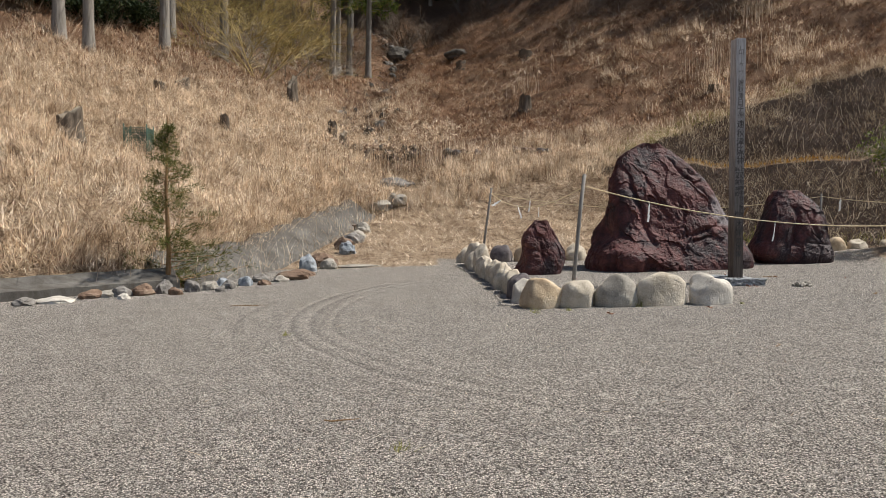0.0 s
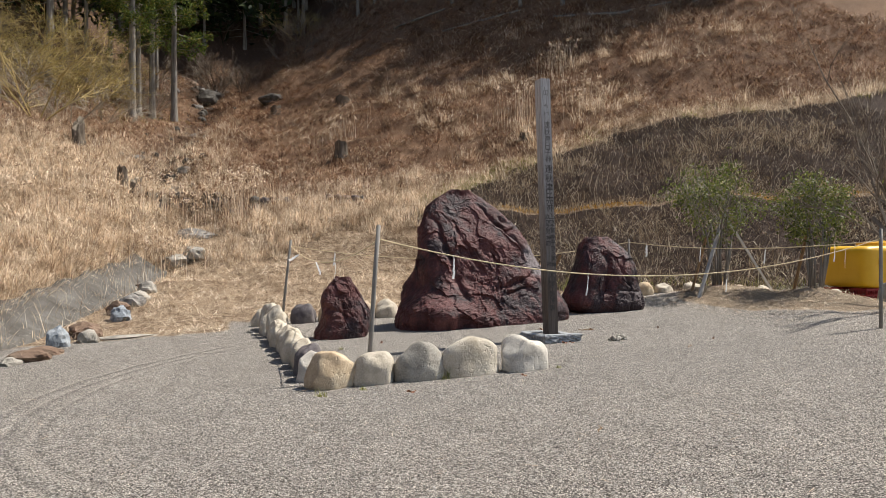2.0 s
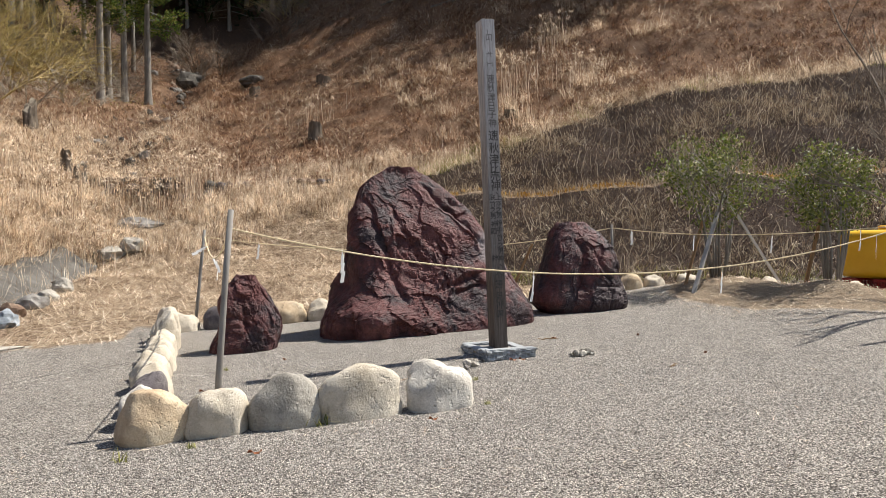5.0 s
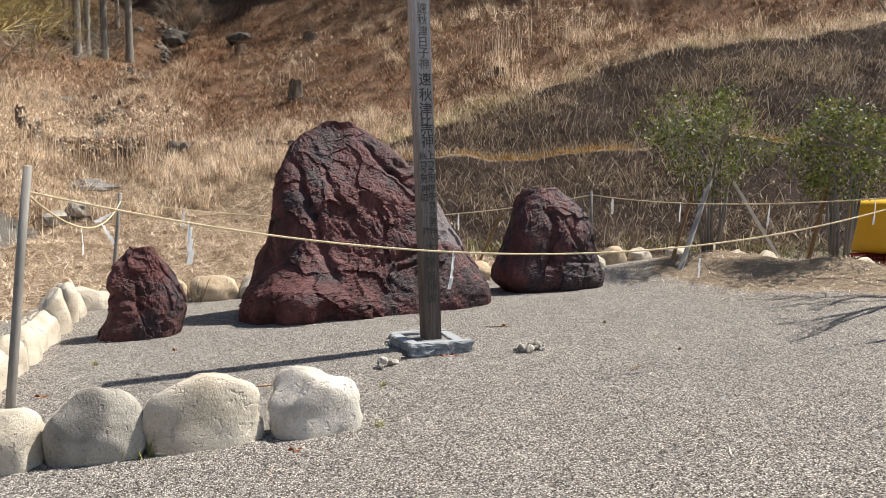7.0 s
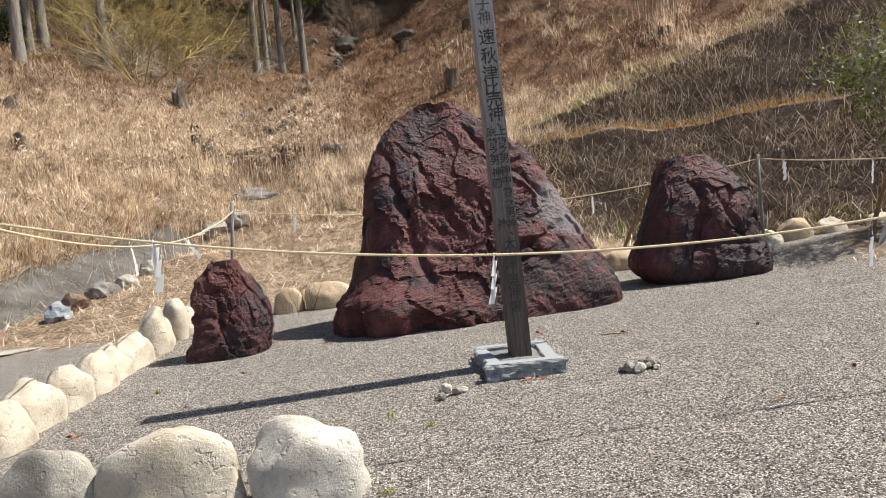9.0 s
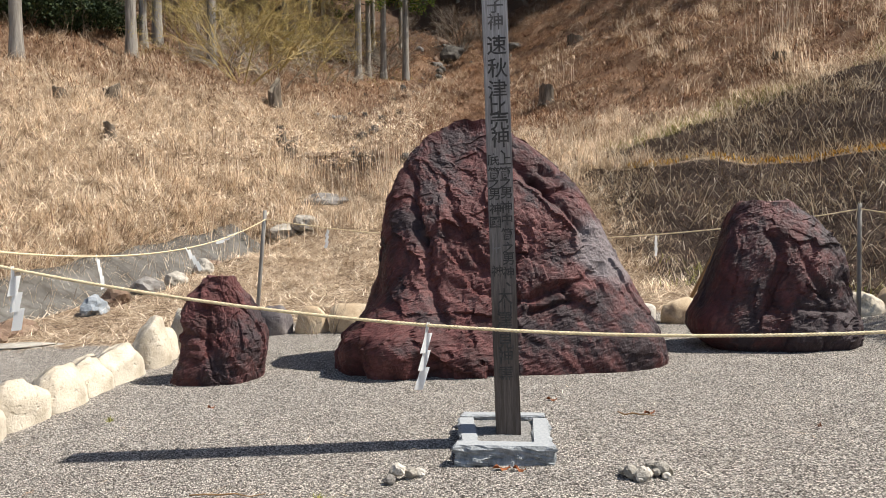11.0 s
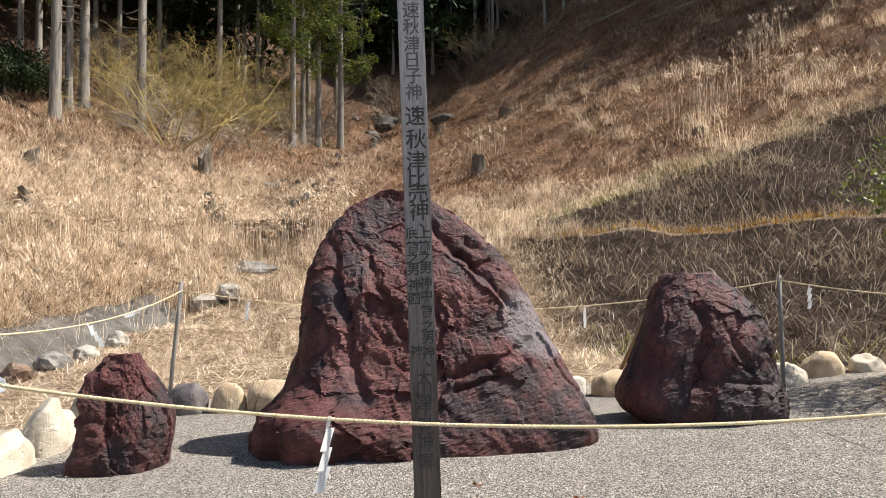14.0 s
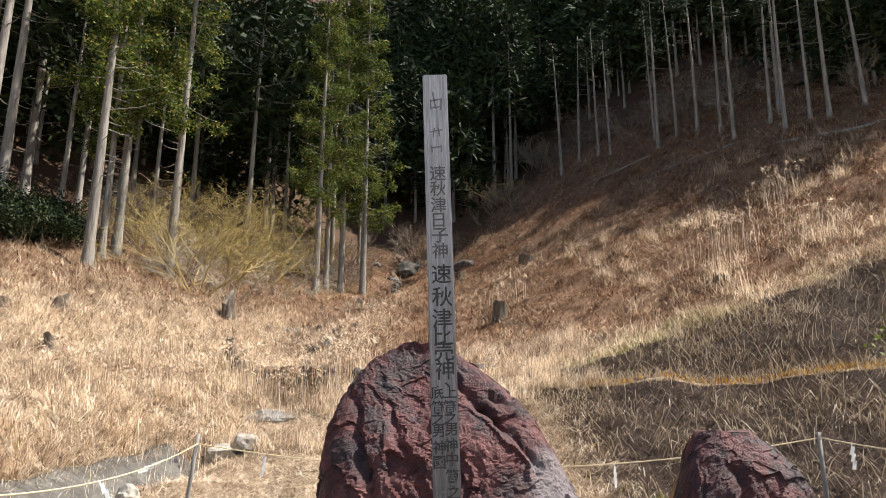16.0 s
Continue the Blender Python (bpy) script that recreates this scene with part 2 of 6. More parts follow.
WOOD_GREY = weathered_post()
def stained_concrete():
    """Old concrete with long stains down the fall and a fine sandy grain."""
    m, nt, b = mat("old_concrete", 0.95, 0.15)
    broad = noise_of(nt, 1.3, 8, 0.65)
    streak = noise_of(nt, 3.0, 6, 0.65, stretch=(1.0, 3.0, 0.5))
    grain = noise_of(nt, 90, 4, 0.7)
    col = ramp(nt, broad, [(0.32, (0.085, 0.076, 0.067)), (0.68, (0.19, 0.178, 0.16))])
    col = mix(nt, 0.7, col, ramp(nt, streak, [(0.38, (0.6, 0.56, 0.5)), (0.6, (1.1, 1.1, 1.1))]), "MULTIPLY")
    col = mix(nt, 0.5, col, ramp(nt, grain, [(0.3, (0.6, 0.6, 0.6)), (0.7, (1.3, 1.3, 1.3))]), "MULTIPLY")
    nt.links.new(col, b.inputs["Base Color"])
    bump(nt, b, math_node(nt, "ADD", grain, broad), 0.6, 0.02)
    return m


CONCRETE = stained_concrete()
BARK = simple("cedar_bark", (0.10, 0.085, 0.07), (0.33, 0.30, 0.26), 3, 0.9, 0.15, 0.02, 0.7, (3, 3, 0.3))

# ---- building helpers ----
def mesh_of(name, verts, faces, material, smooth=True):
    me = bpy.data.meshes.new(name)
    me.from_pydata([tuple(v) for v in verts], [], [tuple(f) for f in faces])
    me.update()
    if smooth:
        me.shade_smooth()
    me.materials.append(material)
    return me


def from_bm(name, bm, material, smooth=False):
    me = bpy.data.meshes.new(name)
    bm.to_mesh(me)
    bm.free()
    if smooth:
        me.shade_smooth()
    me.materials.append(material)
    return me


def part(name, me, parent, label="", m=None):
    ob = new(name, me)
    ob.parent = parent
    if m is not None:
        ob.matrix_basis = m
    if label:
        ob["label"] = label
    return ob


def empty(name, m):
    ob = new(name)
    ob.matrix_basis = m
    ob.empty_display_size = 0.1
    return ob


def box_bm(sx, sy, sz, bevel=0.0, base=True):
    bm = bmesh.new()
    bmesh.ops.create_cube(bm, size=1)
    for v in bm.verts:
        v.co = Vector((v.co.x * sx, v.co.y * sy, (v.co.z + (0.5 if base else 0)) * sz))
    if bevel:
        bmesh.ops.bevel(bm, geom=bm.edges[:], offset=bevel, segments=2, affect="EDGES")
    return bm


def tube(points, radii, sides=8, cap=True):
    """Vertices and faces of a tube along points."""
    vs, fs = [], []
    pts = [Vector(p) for p in points]
    for i, p in enumerate(pts):
        d = (pts[min(i + 1, len(pts) - 1)] - pts[max(i - 1, 0)]).normalized()
        a = d.cross(Vector((0.31, 0.95, 0.02)) if abs(d.y) < 0.9 else Vector((1, 0, 0.1))).normalized()
        b = d.cross(a)
        for k in range(sides):
            t = 2 * math.pi * k / sides
            vs.append(p + (a * math.cos(t) + b * math.sin(t)) * radii[i])
    for i in range(len(pts) - 1):
        for k in range(sides):
            k2 = (k + 1) % sides
            fs.append((i * sides + k, i * sides + k2, (i + 1) * sides + k2, (i + 1) * sides + k))
    if cap:
        fs.append(tuple(range(sides))[::-1])
        fs.append(tuple((len(pts) - 1) * sides + k for k in range(sides)))
    return vs, fs


def smoothstep(a, b, x):
    t = np.clip((x - a) / (b - a), 0, 1)
    return t * t * (3 - 2 * t)


def smax(a, b, k):
    h = np.clip(0.5 + 0.5 * (a - b) / k, 0, 1)
    return b + (a - b) * h + k * h * (1 - h)


# smooth value noise on arrays
RNG = np.random.RandomState(7)
TABLE = RNG.rand(256, 256)


def vnoise(x, y, scale=1.0):
    x, y = np.asarray(x, float) / scale + 97.3, np.asarray(y, float) / scale + 41.7
    i, j = np.floor(x).astype(int), np.floor(y).astype(int)
    u, v = x - i, y - j
    u, v = u * u * (3 - 2 * u), v * v * (3 - 2 * v)
    f = lambda p, q: TABLE[p % 256, q % 256]
    return (f(i, j) * (1 - u) + f(i + 1, j) * u) * (1 - v) + (f(i, j + 1) * (1 - u) + f(i + 1, j + 1) * u) * v


def fbm(x, y, scale, octaves=4):
    s, a = 0, 0.5
    for o in range(octaves):
        s, a, scale = s + a * (vnoise(x + 13 * o, y - 7 * o, scale) - 0.5), a * 0.5, scale * 0.5
    return s


# ---- the lie of the land ----
def yard(x, y):
    return 0.033 * np.clip(x, -14, 5.5) + 0.013 * np.clip(y, -30, 30)


SWALE_A, SWALE_B = (-8.75, 1.55), (-5.7, 12.2)


def swale_side(x, y):
    """Metres to the hill side of the channel's toe line."""
    dx, dy = SWALE_B[0] - SWALE_A[0], SWALE_B[1] - SWALE_A[1]
    n = math.hypot(dx, dy)
    s1 = (-(x - SWALE_A[0]) * dy + (y - SWALE_A[1]) * dx) / n
    ex, ey = -12.0 - SWALE_A[0], -0.6 - SWALE_A[1]
    m = math.hypot(ex, ey)
    s2 = ((x - SWALE_A[0]) * ey - (y - SWALE_A[1]) * ex) / m
    return np.minimum(s1, s2)


def bench_line(x):
    return 11.9 - 0.5 * (x - 5)


def bench_s(x, y):
    return (y - bench_line(x)) * 0.894


def upper_edge_s(x):
    """How far above the ledge the upper netting reaches."""
    return np.clip(2.3 + 0.68 * (x - 4.0), 0.0, 7.7)


def height(x, y):
    x, y = np.asarray(x, float), np.asarray(y, float)
    g = yard(x, y)
    valley = g + 0.11 * np.clip(y - 5, 0, 8) + 0.25 * np.clip(y - 13, 0, 5) + 0.31 * np.clip(y - 18, 0, 400) + 0.006 * np.clip(y - 40, 0, 25) ** 2 + 0.55 * np.clip(y - 62, 0, 400)
    d = -0.77 * x + 0.63 * y
    e = d - 8.5
    left = np.where(e > 0, 0.34 * e + 0.004 * np.clip(e, 0, 45) ** 2 + 0.25 * np.clip(e - 30, 0, 400), 0.34 * e)
    side = swale_side(x, y)
    left = left + 0.15
    top = np.maximum(left, valley + 0.68)
    bank = np.maximum(valley + 0.50, np.minimum(top, valley + 0.50 + 0.62 * np.clip(side - 0.8, 0, 400)))
    left = np.where(side > -0.05, valley + (bank - valley) * np.clip((side + 0.05) / 0.85, 0, 1), np.minimum(left, valley))
    s = bench_s(x, y)
    zb = 2.75 + 0.03 * (x - 5)
    up = zb + 0.0 + np.clip(s - 0.35, 0, 400) * (0.28 + 0.012 * np.clip(x, -6, 22)) + 0.0025 * np.clip(s, 0, 60) ** 2 + 0.3 * np.clip(s - 55, 0, 400)
    up = up + 0.35 * smoothstep(0.2, 2.5, s) * smoothstep(2, 8, x) * (1 - smoothstep(5, 14, s))
    low = zb * (1 + np.clip(s, -60, 0) / 5.6)
    right = np.where(s > 0, up, low)
    v = np.maximum(valley, left)
    h = smax(v, right, 0.5)
    # mound under the shrubs
    mound = 0.28 * np.exp(-(((x - 5.9) / 1.1) ** 2 + ((y - 3.3) / 1.2) ** 2)) + 0.22 * np.exp(-(((x - 6.8) / 0.95) ** 2 + ((y - 1.5) / 1.0) ** 2)) + 0.07 * np.exp(-(((x - 6) / 2.0) ** 2 + ((y - 2) / 2.2) ** 2)) * (1 + 3 * fbm(x, y, 0.5, 2))
    h = h + mound
    # bed of the concrete lining
    h = h - 0.12 * smoothstep(-0.55, -0.1, side) * smoothstep(1.15, 0.8, side) * smoothstep(0.9, 1.6, y) * smoothstep(12.8, 12.0, y) * smoothstep(-10, -9.3, x)
    # creek cut
    cx = -5.4 + 0.02 * (y - 18) + 1.1 * np.sin(y * 0.16)
    h = h - 0.9 * np.exp(-((x - cx) / 1.4) ** 2) * smoothstep(18, 24, y)
    off = smoothstep(4.0, 9.0, y) * 1.0
    off = np.maximum(off, smoothstep(0.9, 2.0, side))
    off = off * (1 - smoothstep(-0.7, -0.3, side) * smoothstep(1.3, 0.9, side) * smoothstep(13.5, 12.0, y))
    rough = fbm(x, y, 4.0, 4) * 1.0 + fbm(x + 50, y, 1.1, 3) * 0.75
    h = h + off * rough * (0.5 + 0.5 * smoothstep(10, 22, y)) + 0.10 * smoothstep(1.2, 2.4, side) * fbm(x - 17, y + 5, 0.7, 2)
    return h + 0.02 * fbm(x, y, 2.0, 3)


def height_at(x, y):
    return float(height(np.array([x]), np.array([y]))[0])


def zone(x, y):
    """Cover of the ground: gravel, brown litter, netting and bare soil, 0 to 1."""
    side = swale_side(x, y)
    edge = np.where(x < -4.3, 3.8 + 0.1 * (x + 5.8), np.where(x < 3.0, 5.2, 5.6 - 0.2 * (x - 3)))
    gravel = smoothstep(0.5, -0.5, (y - edge)) * smoothstep(0.1, -0.5, side)
    s = bench_s(x, y)
    ragged = 0.9 * fbm(x + 5, y, 1.6, 3)
    net = smoothstep(1.0, 2.8, x + 0.12 * s) * (smoothstep(-5.9, -5.3, s) * smoothstep(0.0, -0.25, s) + smoothstep(0.3, 0.6, s) * smoothstep(0.35, -0.35, s - upper_edge_s(x) + ragged))
    litter = smoothstep(-1.5, 2.5, x - (-6.2 + 0.05 * (y - 18))) * smoothstep(13, 20, y - 0.0 * x)
    litter = np.maximum(litter, smoothstep(22.0, 29.0, -0.77 * x + 0.63 * y))
    litter = np.maximum(litter, smoothstep(0.4, 1.6, s - upper_edge_s(x)) * smoothstep(5, 8, x))
    dirt = np.exp(-(((x - 6.5) / 2.0) ** 2 + ((y - 2.2) / 2.1) ** 2)) * 1.6
    dirt = np.clip(dirt, 0, 1)
    gravel = gravel * (1 - smoothstep(0.45, 0.7, dirt))
    return gravel, litter * (1 - net), net, dirt


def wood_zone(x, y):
    """Floor of the plantation and the creek bed: dark litter, darkened further for tree shade."""
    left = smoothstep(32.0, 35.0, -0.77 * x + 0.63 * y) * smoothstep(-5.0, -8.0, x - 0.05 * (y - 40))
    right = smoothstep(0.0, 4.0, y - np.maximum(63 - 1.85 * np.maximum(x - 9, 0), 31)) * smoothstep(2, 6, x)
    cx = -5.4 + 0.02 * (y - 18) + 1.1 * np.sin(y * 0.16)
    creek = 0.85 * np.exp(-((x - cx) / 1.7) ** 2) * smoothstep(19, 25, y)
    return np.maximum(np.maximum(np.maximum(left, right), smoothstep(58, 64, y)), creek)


def axis(lo, a, b, hi, fine, coarse):
    mid = np.arange(a, b + 1e-6, fine)
    def out(start, end):
        r, step, p = [], fine, start
        sgn = 1 if end > start else -1
        while (end - p) * sgn > 0:
            step = min(step * 1.09, coarse)
            p = p + sgn * step
            r.append(p)
        return r
    return np.array(sorted(set(out(a, lo)) | set(mid.tolist()) | set(out(b, hi))))


def build_ground():
    xs, ys = axis(-220, -15, 15, 220, 0.2, 9.0), axis(-220, -9, 28, 260, 0.2, 9.0)
    X, Y = np.meshgrid(xs, ys)
    Z = height(X, Y)
    nx, ny = len(xs), len(ys)
    co = np.stack([X, Y, Z], -1).reshape(-1, 3)
    idx = np.arange(nx * ny).reshape(ny, nx)
    quads = np.stack([idx[:-1, :-1], idx[:-1, 1:], idx[1:, 1:], idx[1:, :-1]], -1).reshape(-1, 4)
    me = bpy.data.meshes.new("ground")
    me.from_pydata(co, [], quads.tolist())
    me.shade_smooth()
    me.materials.append(GROUND)
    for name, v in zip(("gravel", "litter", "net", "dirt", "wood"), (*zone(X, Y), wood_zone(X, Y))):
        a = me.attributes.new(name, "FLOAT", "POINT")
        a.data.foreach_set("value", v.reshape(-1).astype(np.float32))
    ob = new("ground", me)
    return tagged(ob, "grey gravel yard rising into dry grassy hillsides", "ground", kind="structure")


build_ground()


def np_mesh(name, V, F, material, smooth=False):
    V, F = np.asarray(V, np.float32), np.asarray(F, np.int32)
    me = bpy.data.meshes.new(name)
    me.vertices.add(len(V))
    me.vertices.foreach_set("co", V.ravel())
    me.loops.add(F.size)
    me.loops.foreach_set("vertex_index", F.ravel())
    me.polygons.add(len(F))
    me.polygons.foreach_set("loop_start", np.arange(0, F.size, F.shape[1], dtype=np.int32))
    me.update(calc_edges=True)
    if smooth:
        me.shade_smooth()
    me.materials.append(material)
    return me


def island_ramp(name, stops, rough=0.8, translucent=0.0, spec=0.2, patches=False):
    """A material that varies from piece to piece of a joined mesh, and from patch to patch."""
    m, nt, b = mat(name, rough, spec)
    g = nt.nodes.new("ShaderNodeNewGeometry")
    col = ramp(nt, g.outputs["Random Per Island"], stops)
    if patches:
        col = mix(nt, 1.0, col, ramp(nt, noise_of(nt, 0.55, 6, 0.65), [(0.34, (0.62, 0.56, 0.50)), (0.5, (1.02, 1.0, 0.98)), (0.66, (1.16, 1.16, 1.15))]), "MULTIPLY")
        # the finer dark patches also stand in for brown shade between clumps
        col = mix(nt, 1.0, col, ramp(nt, noise_of(nt, 2.2, 5, 0.6), [(0.36, (0.50, 0.44, 0.39)), (0.5, (1.0, 1.0, 0.99)), (0.7, (1.15, 1.15, 1.15))]), "MULTIPLY")
        col = mix(nt, 1.0, col, ramp(nt, noise_of(nt, 6.0, 4, 0.6), [(0.36, (0.60, 0.54, 0.48)), (0.48, (1.04, 1.04, 1.03)), (0.7, (1.18, 1.18, 1.18))]), "MULTIPLY")
    nt.links.new(col, b.inputs["Base Color"])
    if translucent:
        tr = nt.nodes.new("ShaderNodeBsdfTranslucent")
        nt.links.new(col, tr.inputs[0])
        mx = nt.nodes.new("ShaderNodeMixShader")
        mx.inputs[0].default_value = translucent
        nt.links.new(b.outputs[0], mx.inputs[1])
        nt.links.new(tr.outputs[0], mx.inputs[2])
        nt.links.new(mx.outputs[0], nt.nodes["Material Output"].inputs[0])
    return m


STRAW = island_ramp("dry_straw", [(0.0, (0.13, 0.08, 0.052)), (0.24, (0.48, 0.36, 0.25)), (0.55, (0.78, 0.635, 0.48)), (1.0, (0.95, 0.86, 0.72))], 0.7, 0.3, 0.2, True)
FERN = island_ramp("withered_fern", [(0.0, (0.06, 0.03, 0.018)), (0.35, (0.20, 0.106, 0.064)), (0.75, (0.41, 0.255, 0.165)), (1.0, (0.68, 0.53, 0.38))], 0.85, 0.1, 0.2, True)
NETSTRAW = island_ramp("grey_straw", [(0.0, (0.16, 0.105, 0.068)), (0.5, (0.46, 0.36, 0.25)), (1.0, (0.88, 0.78, 0.62))], 0.8, 0.1)
NETFIBRE = island_ramp("net_fibre", [(0.0, (0.016, 0.009, 0.007)), (0.5, (0.07, 0.038, 0.028)), (1.0, (0.20, 0.12, 0.082))], 0.9, 0.0)
MOSS = island_ramp("moss_and_weeds", [(0.0, (0.08, 0.09, 0.014)), (0.5, (0.21, 0.21, 0.04)), (1.0, (0.38, 0.35, 0.11))], 0.8, 0.2)
OCHRE = island_ramp("ochre_moss", [(0.0, (0.24, 0.11, 0.012)), (0.5, (0.46, 0.24, 0.03)), (1.0, (0.56, 0.36, 0.09))], 0.85, 0.1)
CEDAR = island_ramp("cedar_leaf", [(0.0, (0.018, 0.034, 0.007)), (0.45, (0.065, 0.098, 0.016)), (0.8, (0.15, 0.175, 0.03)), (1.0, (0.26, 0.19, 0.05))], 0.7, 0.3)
# darker copy of the cedar leaf: the wood's shade is in its colour
CEDAR_SHADED = island_ramp("shaded_cedar_leaf", [(0.0, (0.010, 0.019, 0.008)), (0.6, (0.022, 0.036, 0.012)), (1.0, (0.05, 0.065, 0.02))], 0.75, 0.05)
SAPLING_LEAF = island_ramp("sapling_needle", [(0.0, (0.03, 0.042, 0.008)), (0.5, (0.085, 0.10, 0.02)), (1.0, (0.19, 0.17, 0.05))], 0.7, 0.25)
SHRUB_LEAF = island_ramp("glossy_leaf", [(0.0, (0.045, 0.058, 0.012)), (0.5, (0.14, 0.17, 0.03)), (0.85, (0.21, 0.23, 0.045)), (1.0, (0.28, 0.27, 0.075))], 0.5, 0.25, 0.35)
YELLOW_BUD = island_ramp("budding_leaf", [(0.0, (0.16, 0.115, 0.045)), (0.5, (0.29, 0.225, 0.075)), (1.0, (0.40, 0.33, 0.12))], 0.8, 0.3)
PEBBLE = island_ramp("loose_gravel", [(0.0, (0.06, 0.054, 0.048)), (0.5, (0.19, 0.171, 0.152)), (0.85, (0.30, 0.272, 0.242)), (1.0, (0.46, 0.425, 0.38))], 0.9)
TWIG = simple("bare_twig", (0.10, 0.07, 0.05), (0.26, 0.21, 0.16), 6, 0.9)
TWIG_GOLD = simple("budding_twig", (0.26, 0.18, 0.07), (0.46, 0.36, 0.16), 6, 0.9)
TWIG_PALE = simple("pale_twig", (0.22, 0.18, 0.13), (0.42, 0.37, 0.30), 6, 0.9)
STUMP = simple("grey_stump", (0.045, 0.034, 0.026), (0.21, 0.17, 0.13), 5, 0.95, 0.1, 0.02, 0.8, (2, 2, 0.5))
CUT = simple("sawn_end", (0.16, 0.125, 0.09), (0.36, 0.30, 0.22), 12, 0.9)
GRANITE = simple("split_granite", (0.12, 0.13, 0.138), (0.42, 0.43, 0.43), 18, 0.75, 0.3, 0.012, 0.8)
FILL = simple("gravel_bed", (0.13, 0.12, 0.11), (0.42, 0.40, 0.37), 70, 0.95, 0.15, 0.012, 0.9)
GRANITE_TOP = simple("sawn_granite", (0.24, 0.25, 0.255), (0.36, 0.365, 0.365), 60, 0.7, 0.3, 0.001, 0.3)
POLE = simple("grey_pole", (0.16, 0.14, 0.12), (0.30, 0.28, 0.25), 7, 0.75, 0.3, 0.002, 0.4, (2, 2, 0.4))
ROPE = simple("straw_rope", (0.55, 0.43, 0.24), (0.82, 0.70, 0.48), 40, 0.8, 0.2, 0.002, 0.5)
PAPER = island_ramp("white_paper", [(0.0, (0.84, 0.84, 0.83)), (1.0, (0.88, 0.88, 0.87))], 0.7, 0.5)
INK = simple("faded_ink", (0.022, 0.020, 0.019), (0.095, 0.085, 0.078), 30, 0.8)
WORN_TRACE = simple("worn_trace", (0.13, 0.12, 0.112), (0.27, 0.255, 0.24), 25, 0.85)
INK_FADED = simple("worn_ink", (0.07, 0.063, 0.058), (0.17, 0.155, 0.145), 25, 0.85)
YELLOW = simple("yellow_plastic", (0.66, 0.36, 0.012), (0.74, 0.44, 0.02), 2, 0.42, 0.4, 0.003, 0.15)
CRATE_RED = simple("red_plastic", (0.24, 0.012, 0.014), (0.34, 0.02, 0.02), 5, 0.5, 0.4, 0.001, 0.1)
PLANK_PALE = simple("pale_timber", (0.24, 0.22, 0.20), (0.42, 0.40, 0.37), 5, 0.8, 0.2, 0.002, 0.4, (4, 4, 0.4))
PLANK_LIGHT = simple("light_timber", (0.50, 0.48, 0.45), (0.70, 0.68, 0.64), 5, 0.8, 0.2, 0.002, 0.4, (4, 4, 0.4))
PLANK_BROWN = simple("brown_timber", (0.20, 0.11, 0.05), (0.36, 0.22, 0.11), 6, 0.8, 0.2, 0.002, 0.4, (4, 4, 0.4))
LEAF_RED = simple("fallen_leaf", (0.18, 0.05, 0.018), (0.36, 0.12, 0.035), 20, 0.7)
ROUGH_ROCK = field_stone_material("hill_rock", (0.10, 0.09, 0.08), (0.22, 0.20, 0.18), (0.36, 0.34, 0.31))
BROWN_ROCK = field_stone_material("brown_rock", (0.09, 0.055, 0.035), (0.20, 0.13, 0.09), (0.33, 0.25, 0.18))
BLUE_ROCK = field_stone_material("blue_grey_rock", (0.13, 0.15, 0.17), (0.27, 0.29, 0.31), (0.50, 0.51, 0.52))
GREEN_MESH = simple("green_mesh", (0.04, 0.075, 0.055), (0.085, 0.14, 0.105), 20, 0.7)

